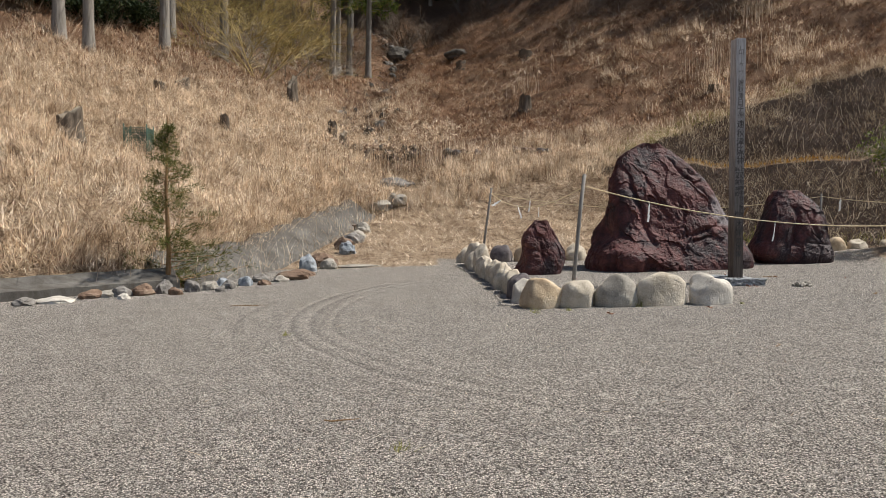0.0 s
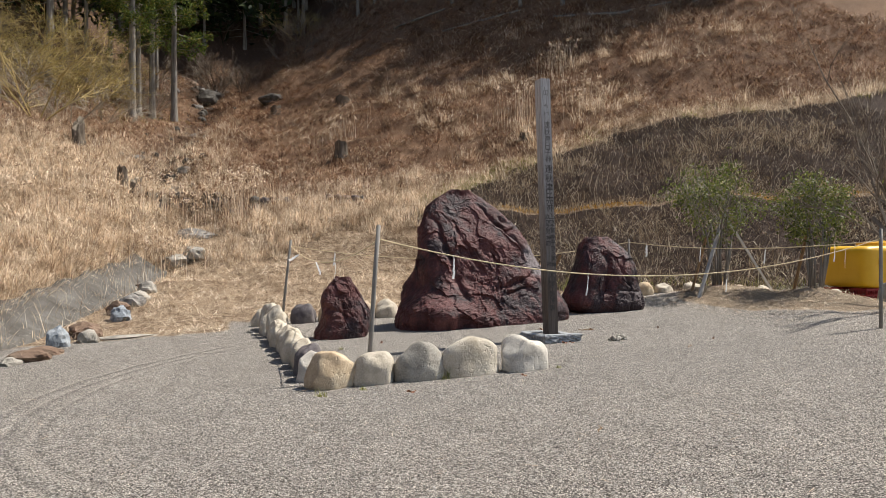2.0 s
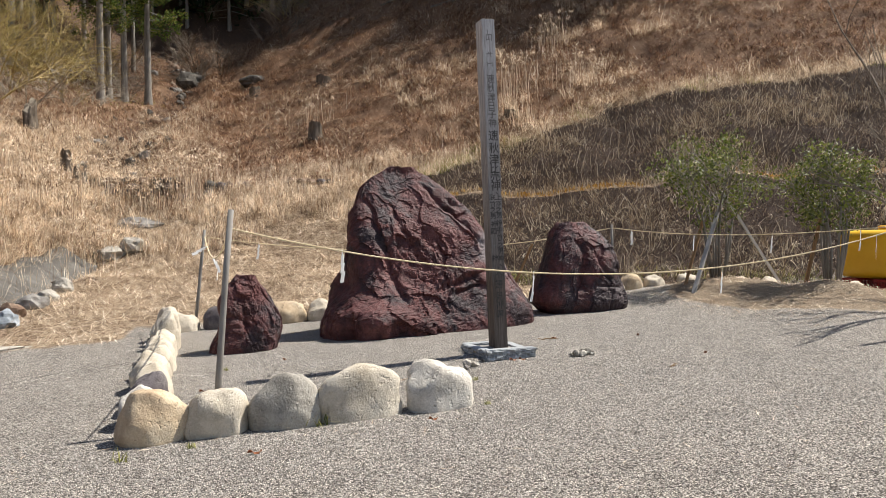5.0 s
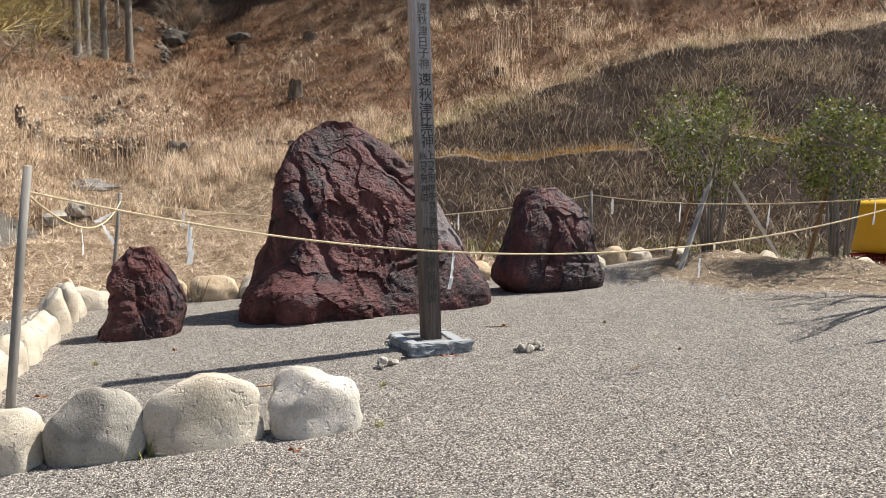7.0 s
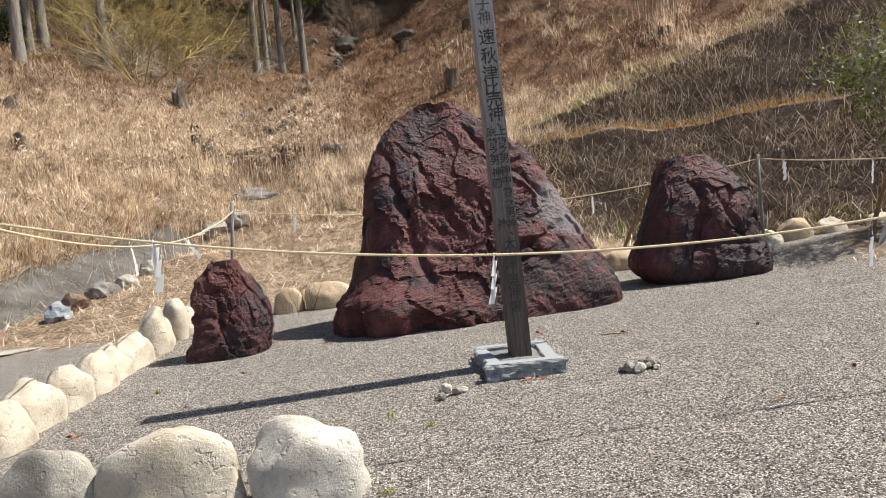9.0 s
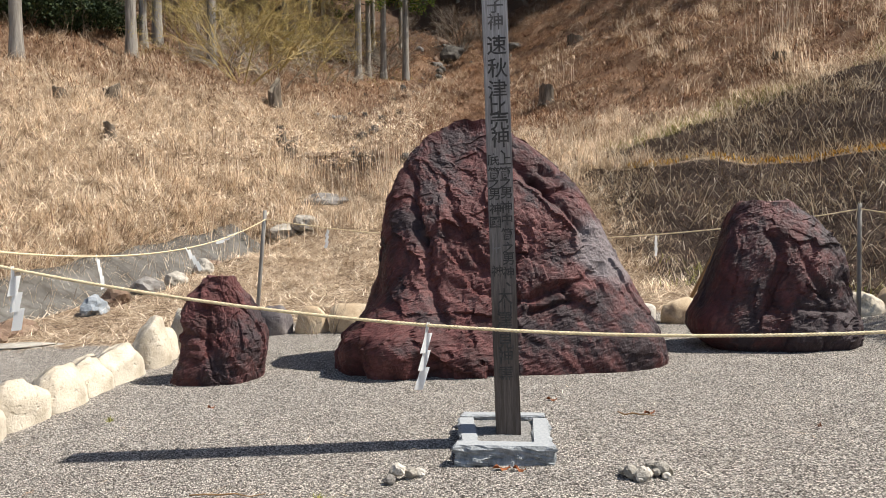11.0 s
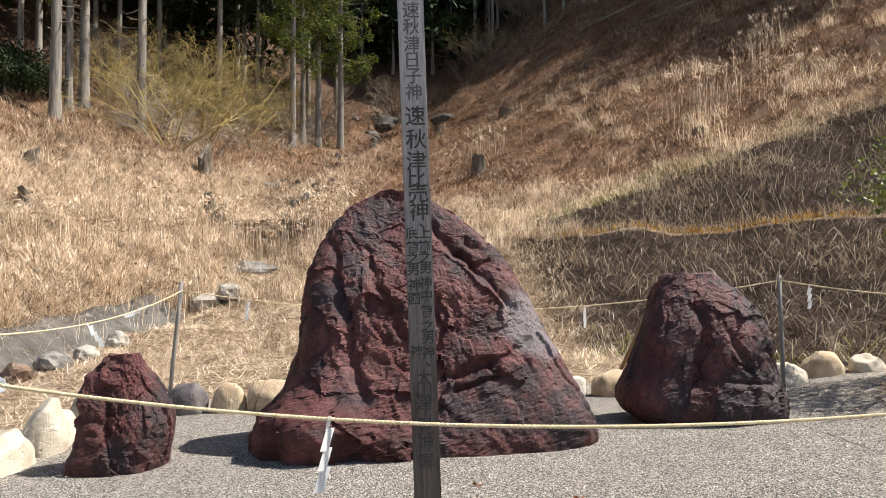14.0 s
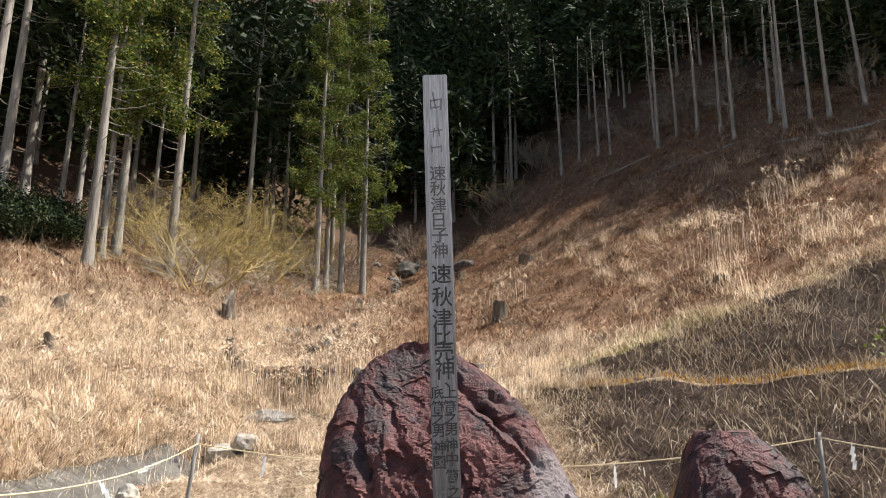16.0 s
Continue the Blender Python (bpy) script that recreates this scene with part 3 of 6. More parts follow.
# ---- boulders ----
def boulder_mesh(name, rows, material, seed, amp, freq=1.5, na=220, nz=170, power=2.6, lobes=(), layers=1.0, lean=30, cracks=()):
    """A boulder from levels (z, left, right, front, back): its reach at each height, split along slanting layers and
    broken into angular faces. cracks: lines (x, z, x, z, depth, width) across its front."""
    R = np.array(rows, float)
    soft = np.linspace(-0.12, 0.12, 7)
    vs, fs = [], []
    off = Vector((seed * 7.1, -seed * 3.3, seed))
    ca, sa = math.cos(radians(lean)), math.sin(radians(lean))

    def facet(u, f):
        dist, pts = noise.voronoi(u * f + off, distance_metric="DISTANCE")
        c = pts[0]
        h = c.x * 12.9 + c.y * 78.2 + c.z * 37.7
        tilt = Vector((math.sin(h), math.sin(h * 1.7 + 1.0), math.sin(h * 2.3 + 2.0)))
        return (u * f + off - c).dot(tilt) / f, math.sin(h * 3.1)

    for i in range(nz + 1):
        t = i / nz
        z = R[0, 0] + (R[-1, 0] - R[0, 0]) * (1 - (1 - t) ** 1.6)
        l, r, f, b = (np.interp(z + soft, R[:, 0], R[:, k]).mean() for k in (1, 2, 3, 4))
        for k in range(na):
            a = 2 * math.pi * k / na
            c, s = math.cos(a), math.sin(a)
            q = (abs(c) ** power + abs(s) ** power) ** (-1 / power)
            p = Vector(((l + r) / 2 + (r - l) / 2 * c * q, (f + b) / 2 + (b - f) / 2 * s * q, z))
            n = Vector((c, s, 0.3)).normalized()
            u = p + noise.noise_vector(p * 2.1 + off) * 0.09 + noise.noise_vector(p * 7.0 + off) * 0.03
            # across and along the layers
            g = Vector((u.x * ca + u.z * sa, u.y, (-u.x * sa + u.z * ca) * 0.30))
            h2, s2 = facet(g, freq * 3.2)
            h3, s3 = facet(u, freq * 4.6)
            rough = 0.5 + 0.9 * max(0.0, min(1.0, 0.5 + 1.6 * noise.noise(p * 1.1 + off * 1.7)))
            d = amp * (0.75 * noise.fractal(p * freq * 0.8 + off, 1.0, 2.0, 2) + 0.08 * s2 * rough + 0.02 * s3 * rough)
            d += 0.11 * h2 * rough + 0.085 * h3 * rough
            e1 = noise.noise(g * freq * 2.6 + off)
            e2 = abs(noise.noise(g * freq * 6.0 + off * 0.7))
            e3 = abs(noise.noise(g * freq * 13.0 - off))
            d += layers * amp * (0.20 * e1 - 0.55 * max(0.0, 0.10 - e2) * rough - 0.40 * max(0.0, 0.09 - e3) * rough)
            d += amp * 0.10 * noise.fractal(u * 17 + off, 0.6, 2.2, 4) + amp * 0.16
            if s < 0.1:
                w = u + noise.noise_vector(u * 5.0 - off) * 0.03
                for x0, z0, x1, z1, depth, wide in cracks:
                    ex, ez = x1 - x0, z1 - z0
                    h = max(0.0, min(1.0, ((w.x - x0) * ex + (w.z - z0) * ez) / (ex * ex + ez * ez)))
                    dd = ((w.x - x0 - ex * h) ** 2 + (w.z - z0 - ez * h) ** 2) / (wide * wide)
                    if dd < 6:
                        d -= depth * math.exp(-dd)
            for (lx, ly, lz), lr, lh in lobes:
                d += lh * math.exp(-((p.x - lx) ** 2 + (p.y - ly) ** 2 + (p.z - lz) ** 2) / (lr * lr))
            fade = 1.0 if t < 0.9 else 1.0 - 0.55 * (t - 0.9) / 0.1
            p = p + n * d * fade
            p.z += 0.5 * amp * noise.noise(Vector((c * 1.7, s * 1.7, z * 2.0 + seed))) * smoothstep(0.0, 0.2, t)
            vs.append(p)
    for i in range(nz):
        for k in range(na):
            k2 = (k + 1) % na
            fs.append((i * na + k, i * na + k2, (i + 1) * na + k2, (i + 1) * na + k))
    vs.append(sum((vs[nz * na + k] for k in range(na)), Vector()) / na)
    for k in range(na):
        fs.append((nz * na + k, nz * na + (k + 1) % na, len(vs) - 1))
    return mesh_of(name, vs, fs, material, False)


big = new("boulder", boulder_mesh("boulder", [
    (-0.25, -1.55, 1.42, -0.9, 0.75), (0.0, -1.6, 1.42, -0.9, 0.75), (0.22, -1.61, 1.42, -0.90, 0.75), (0.42, -1.44, 1.38, -0.83, 0.72), (0.56, -1.34, 1.31, -0.77, 0.7), (0.72, -1.27, 1.26, -0.68, 0.7),
    (0.96, -1.22, 1.16, -0.58, 0.68), (1.22, -1.2, 1.02, -0.48, 0.64), (1.6, -1.15, 0.8, -0.33, 0.58), (1.82, -1.07, 0.66, -0.22, 0.52), (2.09, -0.95, 0.38, -0.08, 0.44),
    (2.22, -0.85, 0.22, 0.0, 0.38), (2.34, -0.66, 0.02, 0.06, 0.32), (2.42, -0.42, -0.2, 0.12, 0.22)], RED_GREY, 3.0, 0.10, 1.3, 380, 250, 3.5, (((-1.25, -0.8, 0.2), 0.34, 0.13), ((-1.32, 0.22, 0.62), 0.30, 0.15), ((-1.3, 0.45, 1.32), 0.42, -0.20), ((-1.3, -0.22, 0.75), 0.16, -0.10), ((-1.5, 0.80, 0.05), 0.50, -0.34), ((-0.95, -0.92, 0.1), 0.3, 0.10), ((-0.72, -0.95, 0.16), 0.26, 0.14), ((-0.3, -0.95, 0.1), 0.24, 0.10), ((1.3, -0.7, 0.2), 0.35, 0.08)), 1.0, 30, ((0.02, 2.05, 0.28, 1.74, 0.07, 0.05), (0.28, 1.74, 0.45, 1.62, 0.10, 0.055), (0.45, 1.62, 0.62, 1.68, 0.06, 0.04), (0.45, 1.62, 0.70, 1.2, 0.05, 0.04), (0.18, 0.70, 0.55, 0.80, 0.06, 0.04), (0.55, 0.80, 0.86, 0.95, 0.04, 0.035), (0.3, 0.62, 0.6, 0.66, 0.05, 0.03), (-0.98, 1.85, -0.74, 1.2, 0.05, 0.05), (-0.74, 1.2, -0.55, 0.55, 0.06, 0.06), (-0.55, 1.75, -0.2, 0.9, 0.04, 0.04), (-1.25, -0.05, -1.2, 0.12, 0.10, 0.08), (-0.66, -0.05, -0.62, 0.14, 0.12, 0.08), (0.36, 1.9, 0.52, 1.82, 0.06, 0.05))))
big.matrix_basis = pose(0.0, 2.72, 0.0)
tagged(big, "huge maroon and black fractured boulder standing on gravel", "boulder")

rb = new("boulder", boulder_mesh("boulder_round", [
    (-0.15, -0.45, 0.74, -0.40, 0.6), (0.0, -0.55, 0.78, -0.5, 0.34), (0.1, -0.76, 0.78, -0.54, 0.34), (0.18, -0.84, 0.77, -0.54, 0.34), (0.3, -0.80, 0.75, -0.54, 0.36), (0.55, -0.66, 0.67, -0.5, 0.38), (0.84, -0.55, 0.67, -0.44, 0.38),
    (1.02, -0.48, 0.65, -0.38, 0.36), (1.2, -0.40, 0.55, -0.30, 0.32), (1.36, -0.33, 0.37, -0.2, 0.3), (1.47, -0.24, 0.14, -0.1, 0.14)], RED_BLACK, 8.0, 0.066, 1.9, 240, 160, 2.8, (((0.5, -0.5, 0.08), 0.24, 0.08), ((0.1, -0.55, 0.05), 0.2, 0.06), ((-0.25, -0.5, 0.5), 0.3, -0.06), ((0.35, -0.45, 0.75), 0.25, 0.05)), 0.8, -25, ((-0.05, 1.05, -0.12, 0.45, 0.04, 0.05), (0.2, 0.85, 0.3, 0.6, 0.035, 0.04), (0.1, 0.5, 0.55, 0.4, 0.03, 0.03), (0.3, 0.35, 0.36, 0.05, 0.03, 0.03))))
rb.matrix_basis = pose(2.7, 3.02, 0.1)
tagged(rb, "rounded black and dark red boulder on gravel", "boulder")

sb = new("boulder", boulder_mesh("boulder_small", [
    (-0.15, -0.46, 0.36, -0.3, 0.32), (0.0, -0.48, 0.37, -0.32, 0.32), (0.2, -0.40, 0.41, -0.32, 0.32), (0.37, -0.30, 0.43, -0.28, 0.3), (0.53, -0.32, 0.42, -0.25, 0.27), (0.66, -0.33, 0.30, -0.2, 0.22), (0.74, -0.31, 0.24, -0.18, 0.2),
    (0.9, -0.2, 0.19, -0.13, 0.15), (0.98, -0.06, 0.09, -0.05, 0.07)], RED, 12.0, 0.078, 2.4, 190, 130, 2.6, (), 0.8, 20, ((-0.10, 0.75, -0.02, 0.35, 0.03, 0.035), (-0.3, 0.5, -0.1, 0.42, 0.03, 0.03))))
sb.matrix_basis = pose(-2.66, 2.02, -0.09)
tagged(sb, "small jagged dark red boulder on gravel", "boulder")


# ---- border stones ----
def field_stone(material, w, d, h, seed, power=2.5, amp=0.075, sub=4):
    r = random.Random(seed * 91)
    cuts = []
    for _ in range(5):
        a, e = r.uniform(0, 6.283), r.uniform(-0.1, 1.2)
        cuts.append((Vector((math.cos(a) * math.cos(e), math.sin(a) * math.cos(e), math.sin(e))), r.uniform(0.80, 0.98)))
    bm = bmesh.new()
    bmesh.ops.create_icosphere(bm, subdivisions=sub, radius=1.0)
    off = Vector((seed * 3.7, seed, -seed))
    for v in bm.verts:
        c = v.co.copy()
        q = (abs(c.x) ** power + abs(c.y) ** power + abs(c.z) ** power) ** (-1 / power)
        n = noise.fractal(c * 1.0 + off, 1.0, 2.0, 3) * amp * 2.4 + noise.fractal(c * 4 + off, 1.0, 2.0, 2) * amp * 0.25
        c = c * q
        for nrm, lim in cuts:
            over = c.dot(nrm) - lim
            if over > 0:
                c = c - nrm * over * 0.85
        k = 1 + n
        v.co = Vector((c.x * k * w / 2, c.y * k * d / 2, c.z * k * h * 0.72 + h * 0.25))
    return from_bm("stone", bm, material, True)


def border_stone(x, y, w, d, h, material, seed, turn=0.0, label="rounded pale river stone set upright in gravel", power=2.5, z=None):
    ob = new("border_stone", field_stone(material, w, d, h, seed, power))
    ob.matrix_basis = pose(x, y, height_at(x, y) - 0.01 if z is None else z, 0, 0, turn)
    return tagged(ob, label, "stone", "border stones")


border_stone(-3.57, -1.92, 0.53, 0.33, 0.40, STONE_TAN, 1.3, -6, "orange-tan rounded river stone at the border's corner")
border_stone(-3.10, -1.95, 0.46, 0.28, 0.37, STONE_CREAM, 2.0, 5, "cream rounded river stone in a gravel border", 2.2)
border_stone(-2.62, -1.96, 0.52, 0.30, 0.42, STONE_GREY, 3.0, -4, "pitted grey river stone in a gravel border", 2.2)
border_stone(-2.02, -1.96, 0.70, 0.30, 0.43, STONE_CREAM, 4.6, 3, "large cream angular river stone in a gravel border", 2.9)
border_stone(-1.38, -2.0, 0.57, 0.30, 0.40, STONE_WHITE, 5.0, -3, "whitish rounded river stone ending a gravel border", 2.6)
LEFT = [(-1.38, 0.40, 0.38, STONE_WHITE, 11), (-0.93, 0.42, 0.42, STONE_DARK, 12), (-0.45, 0.48, 0.42, STONE_CREAM, 13), (0.06, 0.50, 0.44, STONE_CREAM, 14), (0.56, 0.50, 0.44, STONE_CREAM, 15),
        (1.06, 0.52, 0.45, STONE_CREAM, 16), (1.54, 0.50, 0.42, STONE_CREAM, 17), (2.04, 0.60, 0.42, STONE_CREAM, 18), (2.62, 0.38, 0.60, STONE_CREAM, 19), (3.0, 0.42, 0.44, STONE_CREAM, 20), (3.44, 0.36, 0.56, STONE_CREAM, 21), (3.86, 0.46, 0.42, STONE_CREAM, 22)]
for y, w, h, m, s in LEFT:
    border_stone(-3.66 + 0.03 * math.sin(s * 2.1), y, 0.32, w * 1.04, h * 0.94, m, s * 0.77, (s * 37 % 14) - 7, "charcoal river stone in a gravel border" if m is STONE_DARK else "cream upright river stone in a gravel border", 2.8, height_at(-3.66, y) - 0.05)
BACK = [(-3.55, 0.66, 0.34, STONE_CREAM, 31), (-2.92, 0.50, 0.36, STONE_DARK, 32), (-2.42, 0.42, 0.36, STONE_TAN, 33), (-1.88, 0.66, 0.40, STONE_TAN, 34), (-1.28, 0.46, 0.36, STONE_CREAM, 35), (-0.7, 0.5, 0.34, STONE_CREAM, 36), (-0.1, 0.5, 0.34, STONE_GREY, 37), (0.5, 0.5, 0.34, STONE_CREAM, 38),
        (1.1, 0.5, 0.3, STONE_CREAM, 39), (1.68, 0.46, 0.26, STONE_WHITE, 40), (2.22, 0.52, 0.32, STONE_TAN, 41), (2.8, 0.5, 0.34, STONE_CREAM, 42), (3.72, 0.4, 0.4, STONE_CREAM, 43), (4.28, 0.56, 0.30, STONE_CREAM, 44), (5.05, 0.52, 0.34, STONE_TAN, 45), (5.62, 0.44, 0.24, STONE_CREAM, 46)]
for x, w, h, m, s in BACK:
    border_stone(x, 4.45 + (0.0 if x < 4.6 else 0.5) + 0.04 * math.sin(s), w, 0.32, h, m, s * 0.61, (s * 29 % 12) - 6, "rounded river stone in the rear gravel border", 2.3)
for x, y, w, h, m, s in ((6.35, 4.9, 0.5, 0.24, STONE_CREAM, 51), (6.75, 4.5, 0.42, 0.34, STONE_TAN, 52), (7.25, 4.3, 0.34, 0.22, STONE_CREAM, 53), (7.55, 3.9, 0.5, 0.24, STONE_CREAM, 54), (7.75, 2.1, 0.42, 0.22, STONE_CREAM, 55), (8.3, 1.35, 0.34, 0.40, STONE_GREY, 56), (8.9, 1.6, 0.46, 0.26, STONE_CREAM, 57)):
    border_stone(x, y, w, 0.34, h, m, s * 0.53, s * 31 % 40, "smooth river stone beside the planted mound", 2.2)

# ---- memorial post ----
post = empty("memorial_post", pose(0.01, 0, yard(0, 0) - 0.02, 0, -1.72, 0))
tagged(post, "tall weathered grey square timber post with brushed characters", "post")
bm = box_bm(0.156, 0.19, 3.80, 0.007)
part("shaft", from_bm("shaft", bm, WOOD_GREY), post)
FACE_Y = -0.0965


def glyph(text, size, material):
    cu = bpy.data.curves.new("character", "FONT")
    cu.body, cu.size, cu.align_x, cu.align_y, cu.offset = text, size, "CENTER", "CENTER", 0.0012
    ob = new("character", cu)
    me = bpy.data.meshes.new_from_object(ob.evaluated_get(bpy.context.evaluated_depsgraph_get()))
    bpy.data.objects.remove(ob)
    me.materials.clear()
    me.materials.append(material)
    return me


rr = random.Random(5)
GLYPHS = {}
def write(text, col, z, size, material):
    key = (text, size, material.name)
    if key not in GLYPHS:
        GLYPHS[key] = glyph(text, size, material)
    part("character", GLYPHS[key], post, "", pose(col + rr.uniform(-0.003, 0.003), FACE_Y - 0.0004, z, 90, 0, rr.uniform(-3, 3)))


z0 = yard(0, 0) - 0.02
for ch, z in zip("速秋津日子神", (3.10, 3.0, 2.895, 2.80, 2.705, 2.605)):
    write(ch, 0.0, z - z0, 0.105, INK_FADED)
for ch, z in zip("速秋津比売神", (2.462, 2.325, 2.194, 2.091, 2.005, 1.899)):
    write(ch, 0.005, z - z0, 0.125, INK)
for ch, z in zip("上筒之男神中筒之男神", (1.773, 1.691, 1.628, 1.569, 1.48, 1.404, 1.314, 1.228, 1.161, 1.077)):
    write(ch, 0.034, z - z0, 0.078, INK)
for ch, z in zip("底筒之男神國", (1.773, 1.69, 1.625, 1.562, 1.47, 1.39)):
    write(ch, -0.036, z - z0, 0.078, INK)
write("神", -0.036, 1.087 - z0, 0.075, INK)
for ch, z in zip("大山津見神霊", (0.93, 0.862, 0.778, 0.650, 0.555, 0.446)):
    write(ch, 0.0, z - z0, 0.105, INK)
for col, z, s in ((0.03, 2.53, 0.03), (0.045, 1.84, 0.03), (0.055, 1.44, 0.025), (0.055, 1.03, 0.03)):
    write("、", col, z - z0, s * 3, INK)
# worn characters that can no longer be read
for z, x, w, h in ((3.60, 0.0, 0.010, 0.12), (3.57, -0.03, 0.008, 0.07), (3.57, 0.032, 0.009, 0.08), (3.60, 0.0, 0.07, 0.010), (3.55, 0.0, 0.055, 0.008), (3.38, -0.02, 0.008, 0.06), (3.38, 0.02, 0.009, 0.055), (3.39, 0.0, 0.08, 0.008), (3.28, 0.0, 0.07, 0.009), (3.27, -0.03, 0.008, 0.05), (3.27, 0.028, 0.008, 0.05), (1.235, -0.036, 0.05, 0.008), (1.225, -0.036, 0.008, 0.035)):
    part("worn_stroke", from_bm("stroke", box_bm(w, 0.001, h, 0), WORN_TRACE), post, "", pose(x, FACE_Y + 0.0003, z - z0 - h / 2, 0, (x * 900) % 17 - 8, 0))

# stone frame round the post's foot
tray = empty("stone_frame", pose(-0.02, -0.03, yard(0, 0)))
tagged(tray, "square frame of split grey granite bars round the post's foot", "stone frame")


def granite_bar(lx, ly, h, seed):
    bm = bmesh.new()
    bmesh.ops.create_cube(bm, size=1)
    bmesh.ops.subdivide_edges(bm, edges=bm.edges[:], cuts=11, use_grid_fill=True)
    for v in bm.verts:
        top = v.co.z > 0.49
        c = Vector((v.co.x * lx, v.co.y * ly, (v.co.z + 0.5) * h))
        if not top:
            n = noise.fractal(c * 16 + Vector((seed, 0, 0)), 1, 2, 3) * 0.034
            c += Vector((math.copysign(n, v.co.x) if abs(v.co.x) > 0.49 else 0, math.copysign(n, v.co.y) if abs(v.co.y) > 0.49 else 0, 0))
        v.co = c
    me = from_bm("bar", bm, GRANITE)
    me.materials.append(GRANITE_TOP)
    for p in me.polygons:
        if p.normal.z > 0.9:
            p.material_index = 1
    return me


part("front_bar", granite_bar(0.56, 0.08, 0.14, 1), tray, "", pose(0, -0.36, -0.03))
part("back_bar", granite_bar(0.54, 0.07, 0.12, 2), tray, "", pose(0, 0.36, -0.03))
part("side_bar", granite_bar(0.09, 0.56, 0.115, 3), tray, "", pose(-0.225, -0.01, -0.03, 0, 0, 5))
fill = []
for i in range(24):
    for j in range(30):
        u, v = (i / 23 - 0.5) * 0.40, (j / 29 - 0.5) * 0.64
        fill.append((u, v, 0.045 + 0.03 * math.exp(-(u * u + v * v) * 9) + 0.008 * noise.noise(Vector((u * 30, v * 30, 0)))))
part("gravel_fill", mesh_of("gravel_fill", fill, [(i * 30 + j, (i + 1) * 30 + j, (i + 1) * 30 + j + 1, i * 30 + j + 1) for i in range(23) for j in range(29)], FILL), tray, "loose grey gravel inside the frame")
part("side_bar", granite_bar(0.09, 0.56, 0.115, 4), tray, "", pose(0.23, 0.0, -0.03, 0, 0, -2))

# ---- rope posts, ropes and paper streamers ----
def rope_post(bx, by, tx, ty, tz, label):
    vs, fs = tube([(0, 0, -0.15), (0, 0, 0.5), (0.004, 0.003, 1.1), (0, 0, 1.6)], [0.026, 0.026, 0.025, 0.024], 12)
    ob = new("rope_post", mesh_of("rope_post", vs, fs, POLE))
    base = Vector((bx, by, height_at(bx, by)))
    d = (Vector((tx, ty, tz)) - base)
    ob.matrix_basis = Matrix.Translation(base) @ d.to_track_quat("Z", "Y").to_matrix().to_4x4() @ Matrix.Diagonal((1, 1, d.length / 1.6, 1))
    return tagged(ob, label, "post", "rope posts")


rope_post(-3.13, -1.74, -2.98, -1.65, 1.56, "thin grey wooden stake behind border stones holding a rope")
rope_post(-3.28, 4.84, -3.11, 4.78, 1.54, "thin grey wooden stake by the rear stones holding a rope")
rope_post(4.1, 4.08, 4.15, 4.2, 1.56, "thin grey wooden stake beside the rounded boulder")
rope_post(4.52, -1.62, 4.5, -1.65, 1.58, "thin grey wooden stake on the open side of the yard")


def rope(points, radius, label, pitch=0.05):
    """Three strands laid round one another along a line of points."""
    P = np.array(points, float)
    seg = np.r_[0, np.cumsum(np.linalg.norm(np.diff(P, axis=0), axis=1))]
    n = int(seg[-1] / 0.011)
    s = np.linspace(0, seg[-1], n)
    C = np.stack([np.interp(s, seg, P[:, k]) for k in range(3)], 1)
    T = np.gradient(C, axis=0)
    T /= np.linalg.norm(T, axis=1)[:, None]
    A = np.cross(T, [0, 0, 1.0])
    A /= np.linalg.norm(A, axis=1)[:, None]
    B = np.cross(T, A)
    V, F, sides = [], [], 5
    for k in range(3):
        ph = 2 * math.pi * (s / pitch + k / 3)
        ctr = C + (A * np.cos(ph)[:, None] + B * np.sin(ph)[:, None]) * radius * 0.5
        base = len(V) * n * sides
        ring = []
        for j in range(sides):
            a = 2 * math.pi * j / sides
            ring.append(ctr + (A * math.cos(a) + B * math.sin(a)) * radius * 0.58)
        V.append(np.stack(ring, 1).reshape(-1, 3))
        i = np.arange(n - 1)[:, None] * sides + base
        j = np.arange(sides)[None, :]
        F.append(np.stack([i + j, i + (j + 1) % sides, i + sides + (j + 1) % sides, i + sides + j], -1).reshape(-1, 4))
    ob = new("rope", np_mesh("rope", np.concatenate(V), np.concatenate(F), ROPE, True))
    return tagged(ob, label, "rope", "ropes round the boulders")


def front_z(x):
    return 0.95 + 0.034 * (x - 0.7) ** 2


def back_z(x):
    return 1.15 + 0.0235 * (x - 0.3) ** 2


def left_z(y):
    return 1.13 + 0.027 * (y - 1.5) ** 2


def right_z(y):
    return 1.32 + 0.0152 * (y - 0.75) ** 2


lin = lambda a, b: [a + (b - a) * i / 40 for i in range(41)]
rope([(x, -1.65, front_z(x)) for x in lin(-2.99, 4.5)], 0.0075, "straw-coloured twisted rope sagging in front of the boulders")
rope([(x, 4.78 - 0.58 * (x + 3.11) / 7.26, back_z(x)) for x in lin(-3.11, 4.15)], 0.0075, "straw-coloured twisted rope behind the boulders")
rope([(-2.99 - 0.12 * (y + 1.65) / 6.43, y, left_z(y)) for y in lin(-1.65, 4.78)], 0.0075, "straw-coloured twisted rope over the side stones")
rope([(4.5 - 0.35 * (y + 1.65) / 5.85, y, right_z(y)) for y in lin(-1.65, 4.2)], 0.0075, "straw-coloured twisted rope before the planted mound")


